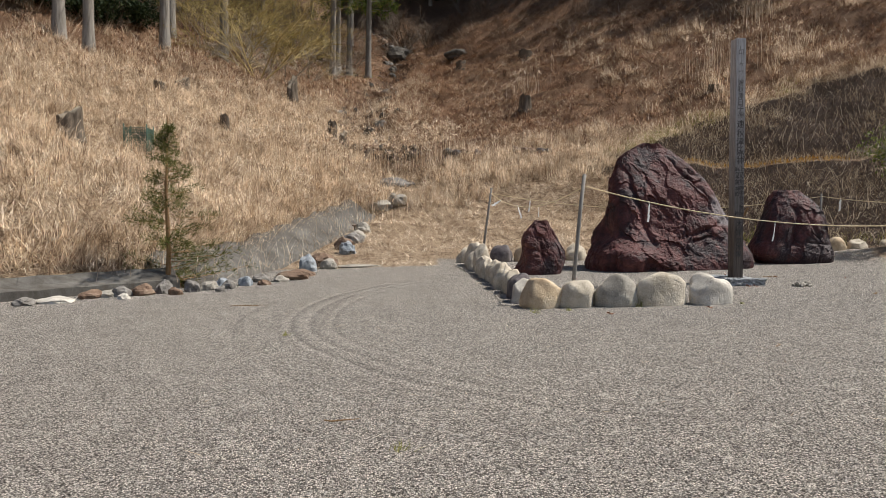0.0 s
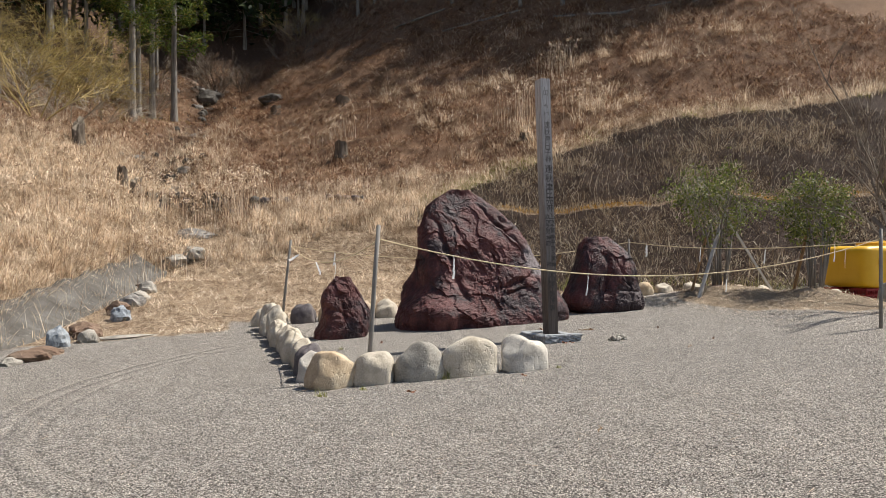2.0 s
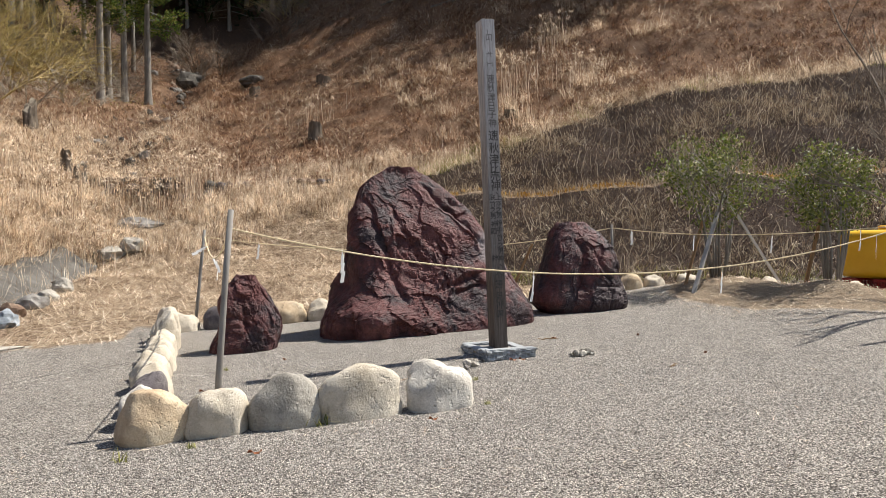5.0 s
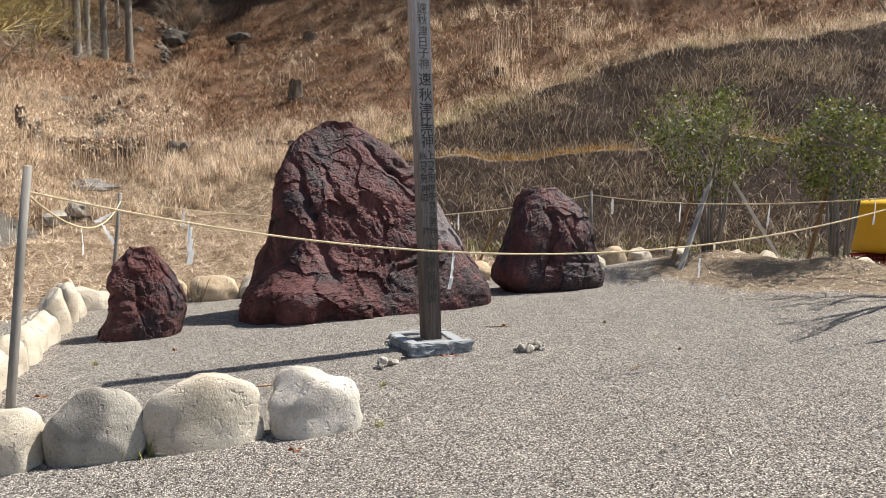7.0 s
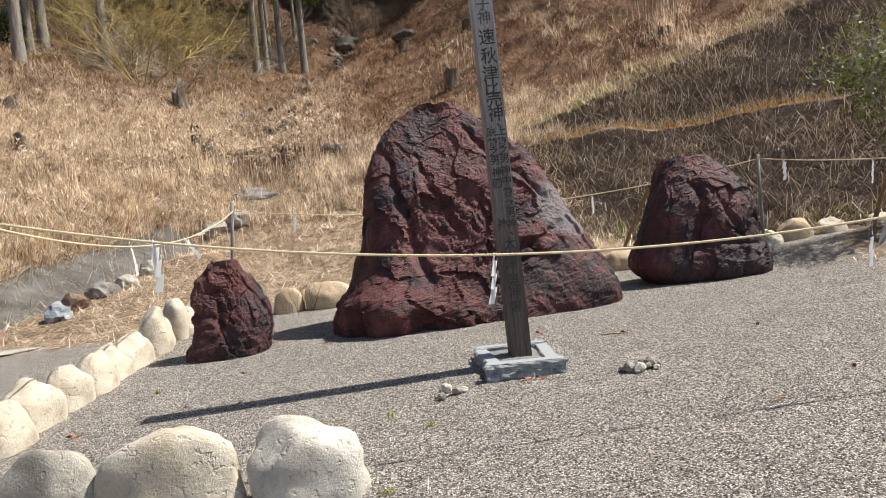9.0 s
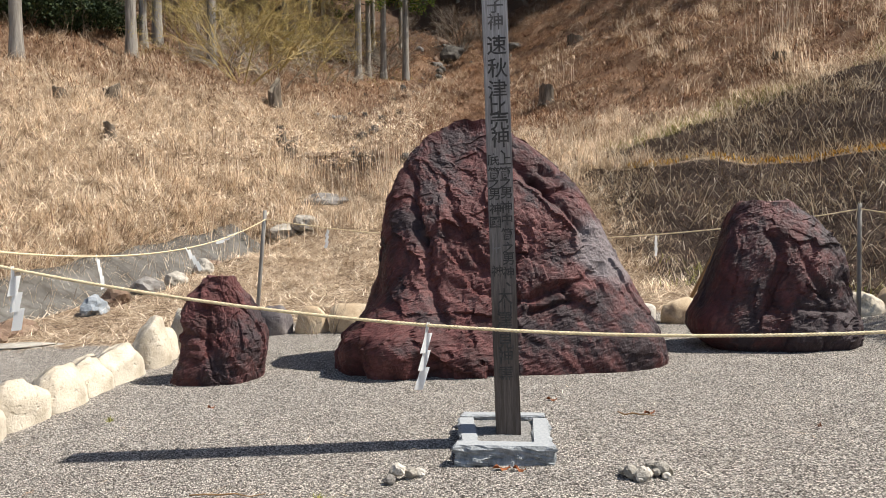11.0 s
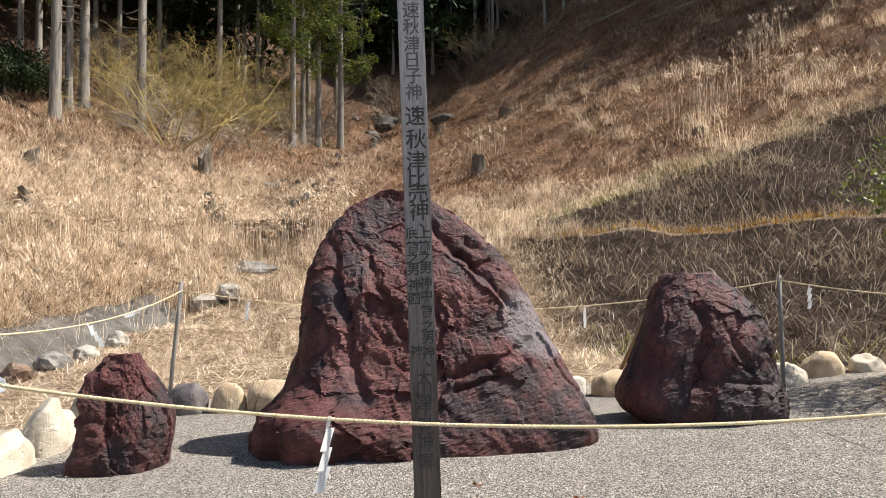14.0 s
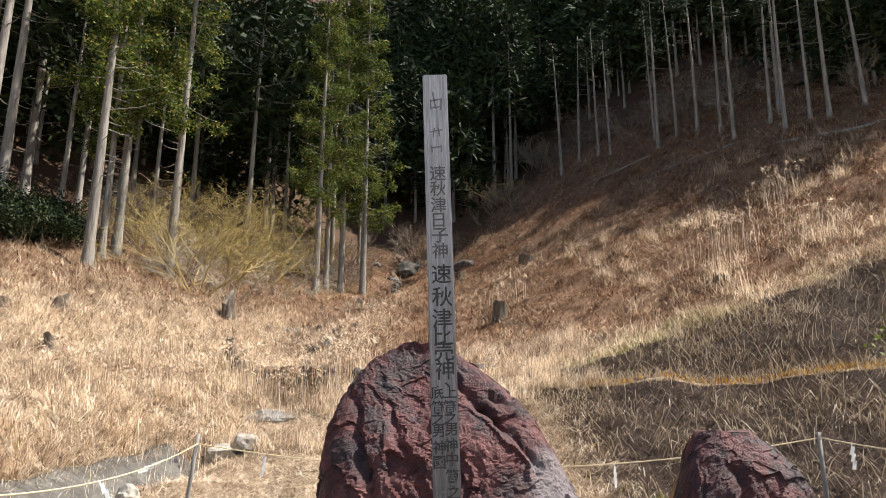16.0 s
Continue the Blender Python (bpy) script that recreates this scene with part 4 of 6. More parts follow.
def shide_mesh(seed):
    """A strip of paper cut and folded into slanting steps below a small tab."""
    r = random.Random(seed)
    bm = bmesh.new()
    t, z = 0.0008, 0.0
    for i, (bw, bh, slant) in enumerate([(0.013, 0.055, 0.004)] + [(0.037, 0.082, 0.022)] * 2 + [(0.038, 0.092, 0.022)]):
        tilt = r.uniform(-0.25, 0.25)
        y = 0.003 * i
        vs = []
        for dz in (0, -bh):
            for sx in (-0.5, 0.5):
                for dy in (0, t):
                    vs.append(bm.verts.new((sx * bw + (slant / 2 if dz == 0 else -slant / 2), y + dy + dz * tilt * 0.4 + sx * bw * tilt, z + dz)))
        for f in ((0, 2, 6, 4), (1, 5, 7, 3), (0, 1, 3, 2), (4, 6, 7, 5), (0, 4, 5, 1), (2, 3, 7, 6)):
            bm.faces.new([vs[k] for k in f])
        z -= bh - 0.012
    return from_bm("shide", bm, PAPER)


SHIDE = [shide_mesh(k) for k in range(4)]
def shide(x, y, z, k, turn=0.0, lean=0.0, label="white zigzag folded paper streamer hanging from the rope"):
    ob = new("paper_streamer", SHIDE[k % 4])
    ob.matrix_basis = pose(x, y, z + 0.012, 0, lean, turn)
    return tagged(ob, label, "paper streamer", "paper streamers")


for k, (x, turn, lean) in enumerate(((-2.1, 34, -4), (-0.34, 38, 6), (1.75, 42, -4), (3.82, 35, 2))):
    shide(x, -1.655, front_z(x), k, turn, lean)
for k, (x, turn, lean) in enumerate(((-2.26, 25, 4), (-0.4, 0, 0), (1.86, 30, -4))):
    shide(x, 4.78 - 0.58 * (x + 3.11) / 7.26, back_z(x), k + 1, turn, lean)
for k, (y, turn, lean) in enumerate(((2.2, 40, -35), (0.6, 82, -20), (3.7, 35, 62))):
    shide(-2.99 - 0.12 * (y + 1.65) / 6.43, y, left_z(y), k, turn, lean)
for k, (y, turn, lean) in enumerate(((3.6, -40, 0), (2.0, 30, 3), (0.45, 20, 2), (-0.9, 20, 0))):
    shide(4.5 - 0.35 * (y + 1.65) / 5.85, y, right_z(y), k + 2, turn, lean)

# ---- concrete channel along the hill foot ----
def channel():
    """Thin concrete lining on the cut bank, from the yard's corner up into the valley."""
    vs, fs = [], []
    n, m = 60, 10
    for i in range(n + 1):
        t = i / n
        bx, by = SWALE_A[0] + (SWALE_B[0] - SWALE_A[0]) * t, SWALE_A[1] + (SWALE_B[1] - SWALE_A[1]) * t
        dx, dy = SWALE_B[0] - SWALE_A[0], SWALE_B[1] - SWALE_A[1]
        l = math.hypot(dx, dy)
        wid = 0.76 * (1 + 0.06 * math.sin(i * 0.9))
        for j in range(m + 1):
            s = -0.12 + (wid + 0.12) * min(max(j - 1, 0) / (m - 2), 1.0)
            x, y = bx - dy / l * s, by + dx / l * s
            drop = 0.3 if j in (0, m) else 0.0
            vs.append((x, y, height_at(x, y) + 0.15 - drop))
    for i in range(n):
        for j in range(m):
            a = i * (m + 1) + j
            fs.append((a, a + m + 1, a + m + 2, a + 1))
    me = mesh_of("channel", vs, fs, CONCRETE)
    ob = new("concrete_channel", me)
    return tagged(ob, "weathered grey sloping concrete lining along the hill foot", "channel", kind="structure")


channel()


def kerb():
    vs, fs = [], []
    n = 30
    for i in range(n + 1):
        t = i / n
        x, y = -8.9 + (-13.5 + 8.9) * t, 1.35 + (-1.3 - 1.35) * t
        ln = math.hypot(4.6, 2.65)
        nx, ny = -2.65 / ln, 4.6 / ln
        z = yard(x, y)
        for o, h in ((-0.26, -0.1), (-0.24, 0.13), (-0.02, 0.19), (0.16, 0.30), (0.2, 0.05)):
            vs.append((x + nx * o, y + ny * o, z + h + 0.008 * math.sin(i * 1.7 + o * 9)))
    for i in range(n):
        for j in range(4):
            a = i * 5 + j
            fs.append((a, a + 5, a + 6, a + 1))
    ob = new("kerb", mesh_of("kerb", vs, fs, CONCRETE, False))
    return tagged(ob, "low weathered grey concrete kerb at the gravel's edge", "kerb", kind="structure")


kerb()


WALL_ROCK = field_stone_material("wall_rock", (0.04, 0.034, 0.028), (0.085, 0.074, 0.062), (0.15, 0.132, 0.112))


# ---- loose rocks ----
def rough_rock(w, d, h, material, seed, sub=3):
    bm = bmesh.new()
    bmesh.ops.create_icosphere(bm, subdivisions=sub, radius=1.0)
    off = Vector((seed * 2.7, -seed, seed * 0.3))
    for v in bm.verts:
        c = v.co.copy()
        cell = noise.voronoi(c * 1.1 + off, distance_metric="DISTANCE")[0]
        k = 0.8 + 0.4 * min(cell[0], 0.9) + 0.25 * noise.fractal(c * 1.4 + off, 1, 2, 3)
        v.co = Vector((c.x * k * w / 2, c.y * k * d / 2, c.z * k * h * 0.6 + h * 0.3))
    return from_bm("rock", bm, material, False)


def rock(x, y, w, h, material, seed, label="rough broken rock lying along the gravel's edge", d=None, group="edge rocks"):
    ob = new("rock", rough_rock(w, d or w * 0.75, h, material, seed, 3))
    ob.matrix_basis = pose(x, y, height_at(x, y) - 0.02 - h * (0.3 if y > 18 else 0.06), 0, 0, seed * 53 % 360)
    return tagged(ob, label, "rock", group)


for k, (x, y, w, h, m) in enumerate(((-10.45, -0.45, 0.34, 0.14, ROUGH_ROCK), (-10.05, -0.3, 0.5, 0.12, STONE_WHITE), (-9.78, 0.12, 0.36, 0.17, BROWN_ROCK), (-9.55, 0.3, 0.46, 0.12, STONE_GREY), (-9.37, 0.2, 0.3, 0.2, ROUGH_ROCK),
        (-9.1, 0.3, 0.34, 0.22, BROWN_ROCK), (-8.85, 0.5, 0.3, 0.24, ROUGH_ROCK), (-8.45, 0.55, 0.3, 0.22, ROUGH_ROCK), (-8.22, 0.7, 0.28, 0.2, STONE_GREY), (-8.06, 0.98, 0.26, 0.2, BLUE_ROCK), (-7.95, 0.85, 0.3, 0.18, ROUGH_ROCK), (-7.75, 1.2, 0.26, 0.2, BLUE_ROCK),
        (-7.6, 1.75, 0.32, 0.18, ROUGH_ROCK), (-7.25, 1.7, 0.36, 0.14, STONE_GREY), (-7.08, 2.0, 0.6, 0.2, BROWN_ROCK), (-6.95, 2.45, 0.5, 0.16, BROWN_ROCK), (-6.92, 3.35, 0.42, 0.4, BLUE_ROCK), (-6.55, 3.75, 0.4, 0.26, STONE_GREY), (-6.62, 4.3, 0.44, 0.26, BROWN_ROCK),
        (-6.75, 5.0, 0.6, 0.3, BROWN_ROCK), (-6.25, 6.1, 0.52, 0.34, BLUE_ROCK), (-6.35, 6.9, 0.5, 0.32, BROWN_ROCK), (-6.15, 7.6, 0.55, 0.34, ROUGH_ROCK), (-6.05, 8.5, 0.5, 0.3, STONE_GREY), (-5.95, 9.5, 0.5, 0.3, STONE_GREY), (-6.05, 10.2, 0.55, 0.22, BROWN_ROCK), (-5.35, 12.9, 0.85, 0.34, STONE_GREY), (-4.85, 13.1, 0.8, 0.4, STONE_GREY), (-8.6, 0.2, 0.22, 0.14, BROWN_ROCK), (-8.0, 0.45, 0.18, 0.12, ROUGH_ROCK), (-10.9, -0.75, 0.4, 0.12, STONE_GREY), (-9.25, -0.1, 0.2, 0.12, STONE_WHITE), (-7.45, 1.2, 0.2, 0.12, BROWN_ROCK))):
    rock(x, y, w, h, m, k + 2.3, "pale weathered rock in dry grass at the valley mouth" if y > 12 else "rough broken rock lying along the gravel's edge")
flat = new("flat_stone", rough_rock(0.9, 0.35, 0.06, STONE_GREY, 77.0))
flat.matrix_basis = pose(-6.0, 3.95, height_at(-6.0, 3.95), 0, 0, 12)
tagged(flat, "flat grey stone slab level with the gravel", "stone")
slab = new("slab_stone", rough_rock(1.5, 1.0, 0.5, ROUGH_ROCK, 85.0))
slab.matrix_basis = pose(-4.8, 15.4, height_at(-4.8, 15.4) - 0.2, 0, 0, 20)
tagged(slab, "smooth grey rock slab bedded in dry grass", "rock")
# rocks in the creek bed
rr = random.Random(21)
for k in range(120):
    y = rr.uniform(19, 60)
    cx = -5.4 + 0.02 * (y - 18) + 1.1 * math.sin(y * 0.16)
    x = cx + rr.gauss(0, 0.9)
    w = rr.uniform(0.18, 0.65) * (1.0 if y < 45 else 1.4)
    rock(x, y, w, w * rr.uniform(0.5, 0.8), rr.choice((WALL_ROCK, BROWN_ROCK, WALL_ROCK, ROUGH_ROCK)), 100 + k * 1.7, "broken rock in the dry creek bed", group="creek rocks")
rock(-3.3, 52.4, 2.6, 1.6, WALL_ROCK, 300.0, "large dark rock in the creek bed", 2.2, "creek rocks")
rock(1.0, 46.5, 1.8, 0.9, WALL_ROCK, 301.0, "dark rock ledge on the brown slope", 2.0, "creek rocks")


def pile(cx, cy, n, size, seed, label):
    r = random.Random(seed)
    ob = empty("pebble_pile", pose(cx, cy, height_at(cx, cy)))
    tagged(ob, label, "pebble pile")
    for k in range(n):
        a, q = r.uniform(0, 6.28), r.uniform(0, 1) ** 0.5
        w = size * r.uniform(0.5, 1.2)
        part("pebble", rough_rock(w, w * 0.8, w * 0.7, r.choice((STONE_GREY, ROUGH_ROCK, STONE_WHITE)), seed + k * 1.3, 2), ob, "", pose(math.cos(a) * q * size * 2.0, math.sin(a) * q * size * 1.0, (1 - q) * size * 0.45, 0, 0, r.uniform(0, 360)))
    return ob


pile(0.74, -0.6, 16, 0.085, 41, "little heap of broken grey pebbles on gravel")
pile(-0.62, -0.62, 5, 0.085, 42, "few loose grey pebbles on gravel")

# ---- stumps and dead wood ----
def stump(x, y, r, h, seed, split=0.0, label="weathered grey tree stump in dry grass"):
    rnd = random.Random(seed)
    n, k = 18, 5
    vs, fs = [], []
    lean = (rnd.uniform(-0.1, 0.1), rnd.uniform(-0.1, 0.1))
    for i in range(k + 1):
        t = i / k
        for j in range(n):
            a = 2 * math.pi * j / n
            q = r * (1 + 0.28 * (1 - t) ** 3) * (1 + 0.2 * math.sin(a * 2 + seed) + 0.12 * math.sin(a * 5 + seed * 3) + 0.07 * math.sin(a * 8 + i * 0.6))
            zz = t * h * 0.85 + ((split + 0.06) * (0.5 + 0.5 * math.sin(a + seed)) * h + 0.07 * math.sin(a * 5 + seed * 2) * h + 0.3 * r * math.cos(a - seed) if i == k else 0)
            vs.append((q * math.cos(a) + lean[0] * t * h, q * math.sin(a) + lean[1] * t * h, zz - 0.12))
    for i in range(k):
        for j in range(n):
            j2 = (j + 1) % n
            fs.append((i * n + j, i * n + j2, (i + 1) * n + j2, (i + 1) * n + j))
    root = empty("tree_stump", pose(x, y, height_at(x, y)))
    tagged(root, label, "tree stump", "tree stumps")
    part("bark", mesh_of("bark", vs, fs, STUMP), root)
    top = vs[-n:]
    c = tuple(sum(v[i] for v in top) / n for i in range(3))
    part("cut_face", mesh_of("cut_face", top + [c], [(j, (j + 1) % n, n) for j in range(n)], CUT, False), root, "grey sawn end")
    return root


for k, (x, y, r, h, sp, lab) in enumerate(((-13.3, 8.5, 0.25, 0.85, 0.12, "dark rotten split stump on the grassy slope"), (-10.7, 14.8, 0.17, 0.6, 0.0, ""), (-13.45, 20.0, 0.24, 0.5, 0.15, ""), (1.95, 25.3, 0.28, 0.8, 0.1, ""), (-9.7, 26.6, 0.22, 0.9, 0.6, "broken grey stump leaning on the slope"),
        (-7.3, 19.5, 0.17, 0.8, 0.1, ""), (-6.85, 18.9, 0.18, 0.7, 0.2, ""), (4.2, 36.5, 0.4, 0.8, 0.1, ""), (-12.2, 10.6, 0.14, 0.35, 0.1, ""), (-13.5, 17.0, 0.2, 0.4, 0.1, ""), (0.6, 40.5, 0.35, 0.7, 0.1, ""), (8.9, 19.0, 0.26, 0.35, 0.2, ""))):
    stump(x, y, r, h, k * 3 + 1, sp, lab or "weathered grey tree stump in dry grass")


def masonry(x, y, w, h, seed, turn, label):
    r = random.Random(seed)
    root = empty("stone_wall", pose(x, y, height_at(x, y) - 0.1, 0, 0, turn))
    tagged(root, label, "stone wall")
    z = 0.0
    while z < h:
        px, rh = -w / 2, r.uniform(0.16, 0.24)
        while px < w / 2:
            bw = r.uniform(0.22, 0.45)
            part("stone", rough_rock(bw, 0.4, rh * 1.2, r.choice((WALL_ROCK, BROWN_ROCK, STONE_DARK)), r.uniform(0, 90), 2), root, "", pose(px + bw / 2, r.uniform(-0.05, 0.05), z, 0, 0, r.uniform(-8, 8)))
            px += bw * 0.9
        z += rh
    return root


masonry(-4.9, 17.9, 2.2, 0.6, 4, -8, "low ruined dry-stone wall in tall dry grass")
masonry(-2.2, 17.2, 1.6, 0.35, 5, 4, "low ruined dry-stone wall in tall dry grass")
masonry(0.3, 16.6, 1.4, 0.35, 6, 8, "low ruined dry-stone wall in tall dry grass")


# ---- twigs, bushes and trees ----
def twig_net(stems, levels, seed, spread, length, r0, droop=0.0, shrink=0.68):
    """Branching bare twigs as thin three-sided prisms. Gives vertices, faces and the ends."""
    r = random.Random(seed)
    V, F, ends = [], [], []

    def seg(p, q, a, b):
        d = (q - p)
        if d.length < 1e-5:
            return
        d.normalize()
        u = d.cross(Vector((0.3, 0.2, 0.93))).normalized()
        w = d.cross(u)
        base = len(V)
        for pt, rad in ((p, a), (q, b)):
            for k in range(3):
                t = 2.0944 * k
                V.append(pt + (u * math.cos(t) + w * math.sin(t)) * rad)
        for k in range(3):
            k2 = (k + 1) % 3
            F.append((base + k, base + k2, base + 3 + k2, base + 3 + k))

    def grow(p, d, ln, rad, lv):
        mid = p + d * ln * 0.5 + Vector((r.uniform(-1, 1), r.uniform(-1, 1), r.uniform(-1, 1))) * ln * 0.06
        q = mid + (d + Vector((r.uniform(-0.3, 0.3), r.uniform(-0.3, 0.3), r.uniform(-0.15, 0.15) - droop))).normalized() * ln * 0.5
        seg(p, mid, rad, rad * 0.85)
        seg(mid, q, rad * 0.85, rad * 0.7)
        if lv == 0:
            ends.append(q)
            return
        for _ in range(r.choice((2, 3, 3))):
            s = r.uniform(0.35, 1.0)
            start = mid.lerp(q, (s - 0.5) * 2) if s > 0.5 else p.lerp(mid, s * 2)
            nd = (d + Vector((r.uniform(-1, 1), r.uniform(-1, 1), r.uniform(-0.6, 0.7) - droop)) * spread).normalized()
            grow(start, nd, ln * shrink * r.uniform(0.8, 1.15), rad * 0.6, lv - 1)

    for _ in range(stems):
        a = r.uniform(0, 6.283)
        d = Vector((math.cos(a) * spread, math.sin(a) * spread, 1.0)).normalized()
        grow(Vector((math.cos(a) * 0.08, math.sin(a) * 0.08, -0.1)), d, length * r.uniform(0.8, 1.2), r0 * r.uniform(0.7, 1.1), levels)
    return V, F, ends


def sprays(centres, n, size, width, seed, down=0.2, out=None, spread=0.10):
    """Small pointed leaf sprays round centres: one triangle each."""
    r = np.random.RandomState(seed)
    C = np.repeat(np.asarray(centres, float), n, axis=0)
    m = len(C)
    D = r.normal(size=(m, 3))
    if out is not None:
        D += np.repeat(np.asarray(out, float), n, axis=0)
    D[:, 2] -= down
    D /= np.linalg.norm(D, axis=1)[:, None]
    B = C + r.normal(size=(m, 3)) * spread
    S = np.cross(D, r.normal(size=(m, 3)))
    S /= np.linalg.norm(S, axis=1)[:, None] + 1e-9
    L = size * r.uniform(0.6, 1.3, m)[:, None]
    W = width * r.uniform(0.6, 1.3, m)[:, None]
    V = np.stack([B, B + D * L * 0.45 + S * W, B + D * L, B + D * L * 0.45 - S * W], 1).reshape(-1, 3)
    F = np.arange(m * 4).reshape(-1, 4)
    return V, F


def bush(name, mats, stems, levels, seed, spread, length, r0, leaves=0, leaf=None, droop=0.0, size=0.05):
    V, F, ends = twig_net(stems, levels, seed, spread, length, r0, droop)
    root = new(name)
    tagged(part("branch_mass", mesh_of("branches", V, F, mats, False), root), kind="stuff")
    if leaves:
        v, f = sprays([tuple(e) for e in ends], leaves, size, size * 0.35, seed, 0.0, None, size * 1.5)
        tagged(part("foliage", np_mesh("leaves", v, f, leaf), root), kind="stuff")
    return root


def cedar(seed, H, r0, crown_from, spread, nb, clumps, per, leaf, bare=14, leafy=0.30):
    """A plantation cedar: tall straight trunk with a narrow drooping crown."""
    r = random.Random(seed)
    root = new("cedar_tree")
    bend = (r.uniform(-0.3, 0.3), r.uniform(-0.3, 0.3))
    axis_at = lambda z: Vector((bend[0] * (z / H) ** 2, bend[1] * (z / H) ** 2, z))
    zs = [-0.6, 0.0, 0.4, 1.2] + [H * k / 8 for k in range(1, 9)]
    rad = lambda z: r0 * (1.35 if z <= 0 else 1.18 if z < 0.6 else 1.0) * max(1 - z / H, 0.02) ** 0.75
    vs, fs = tube([axis_at(z) for z in zs], [rad(z) for z in zs], 10)
    V, F = list(vs), list(fs)
    centres, outs = [], []
    for k in range(nb + bare):
        dead = k >= nb
        t = r.uniform(0.25, 1.0) if dead else (k + r.random()) / nb
        z = crown_from * t if dead else crown_from + (H - crown_from) * t ** 0.9
        a = r.uniform(0, 6.283)
        ln = r.uniform(0.3, 1.4) if dead else (spread * (1 - t) ** 0.7 + 0.35) * r.uniform(0.7, 1.2)
        p = axis_at(z)
        d = Vector((math.cos(a), math.sin(a), -0.15 if dead else r.uniform(-0.25, 0.2)))
        q = p + d * ln * 0.6
        e = q + Vector((d.x, d.y, d.z + 0.25)) * ln * 0.4
        tv, tf = tube([p, q, e], [0.03, 0.018, 0.006], 3, False)
        b = len(V)
        V += tv
        F += [tuple(i + b for i in f) for f in tf]
        if not dead:
            if leafy < 0.3 and noise.noise(Vector((a * 1.3, z * 0.45, seed))) < -0.12:
                continue
            for c in range(clumps):
                s = 0.3 + 0.75 * (c + r.random()) / clumps
                pt = p + (q - p) * min(s / 0.6, 1) + (e - q) * max((s - 0.6) / 0.4, 0)
                centres.append(tuple(pt + Vector((r.gauss(0, 0.16), r.gauss(0, 0.16), r.gauss(-0.08, 0.16)))))
                outs.append((d.x * 0.9, d.y * 0.9, 0.1))
    part("trunk", mesh_of("trunk", V, F, BARK), root)
    v, f = sprays(centres, per, leafy, leafy * (0.19 if leafy < 0.3 else 0.15), seed, 0.25, outs, leafy * 0.55 if leafy > 0.3 else 0.19)
    tagged(part("crown", np_mesh("crown", v, f, leaf), root, "drooping green needle sprays"), kind="stuff")
    return root


def place(src, x, y, turn, scale, label, category, group, used, lean=(0, 0)):
    m = pose(x, y, height_at(x, y) - 0.15, lean[0], lean[1], turn)
    if src.name in used:
        ob = copy_thing(src, m)
    else:
        used.add(src.name)
        src.matrix_basis = m
        ob = src
    ob.scale = (scale, scale, scale)
    return tagged(ob, label, category, group)


rr = random.Random(77)
USED = set()
FRONT_CEDAR = [cedar(s, 23, 0.23, cf, 2.1, 78, 3, 90, CEDAR, 12, 0.21) for s, cf in ((1, 6.8), (2, 6.0), (3, 5.0), (4, 13.5))]
EDGE_CEDAR = [cedar(s, 15.5, 0.17, cf, 1.3, 10, 4, 9, CEDAR_SHADED, 22, 0.36) for s, cf in ((5, 9.5), (6, 10.5), (7, 9.0))]
DEEP_CEDAR = [cedar(s, H, 0.17, cf, 3.0, 46, 4, 6, CEDAR_SHADED, 6, 0.85) for s, H, cf in ((8, 18, 9.0), (9, 19, 7.5))]
CANOPY = [cedar(s, 12.5, 0.15, cf, 3.0, 44, 4, 6, CEDAR_SHADED, 12, 0.9) for s, cf in ((28, 6.5), (29, 7.2))]
THICKET = [cedar(s, H, 0.14, cf, 3.6, 46, 4, 7, CEDAR_SHADED, 0, 1.0) for s, H, cf in ((18, 12, 1.0),)]
for k, (x, y, s, v) in enumerate(((-15.7, 25.7, 1.05, 0), (-16.3, 28.0, 0.8, 0), (-16.5, 29.8, 1.1, 0), (-13.65, 29.45, 1.05, 0), (-8.35, 38.8, 0.95, 1), (-8.1, 40.8, 0.8, 2), (-7.35, 42.2, 0.95, 1), (-6.0, 42.9, 1.0, 2), (-18.3, 20.1, 1.1, 3), (-17.3, 20.5, 1.0, 3), (-20.5, 26.5, 1.1, 3), (-23.5, 33.0, 1.1, 3))):
    place(FRONT_CEDAR[v], x, y, k * 67, s, "tall cedar with pale straight trunk at the wood's edge", "tree", "cedars", USED)
for k, (x, y) in enumerate(((6.0, 68.5), (9.7, 56.0), (11.3, 56.0), (12.5, 53.5), (13.0, 51.2), (15.1, 45.3), (16.4, 44.8), (17.0, 42.3), (17.7, 40.1), (17.75, 38.2), (19.2, 36.2), (19.25, 34.6), (20.6, 34.3), (21.1, 33.2), (22.5, 32.1), (15.6, 47.5), (18.8, 40.8), (20.2, 37.0), (23.4, 30.0), (25.0, 28.0))):
    place(EDGE_CEDAR[k % 3], x, y, k * 71, rr.uniform(0.72, 0.88), "slender bare-trunked cedar at the top of the cleared slope", "tree", "cedars", USED, (rr.uniform(-1.5, 1.5), rr.uniform(-1.5, 1.5)))
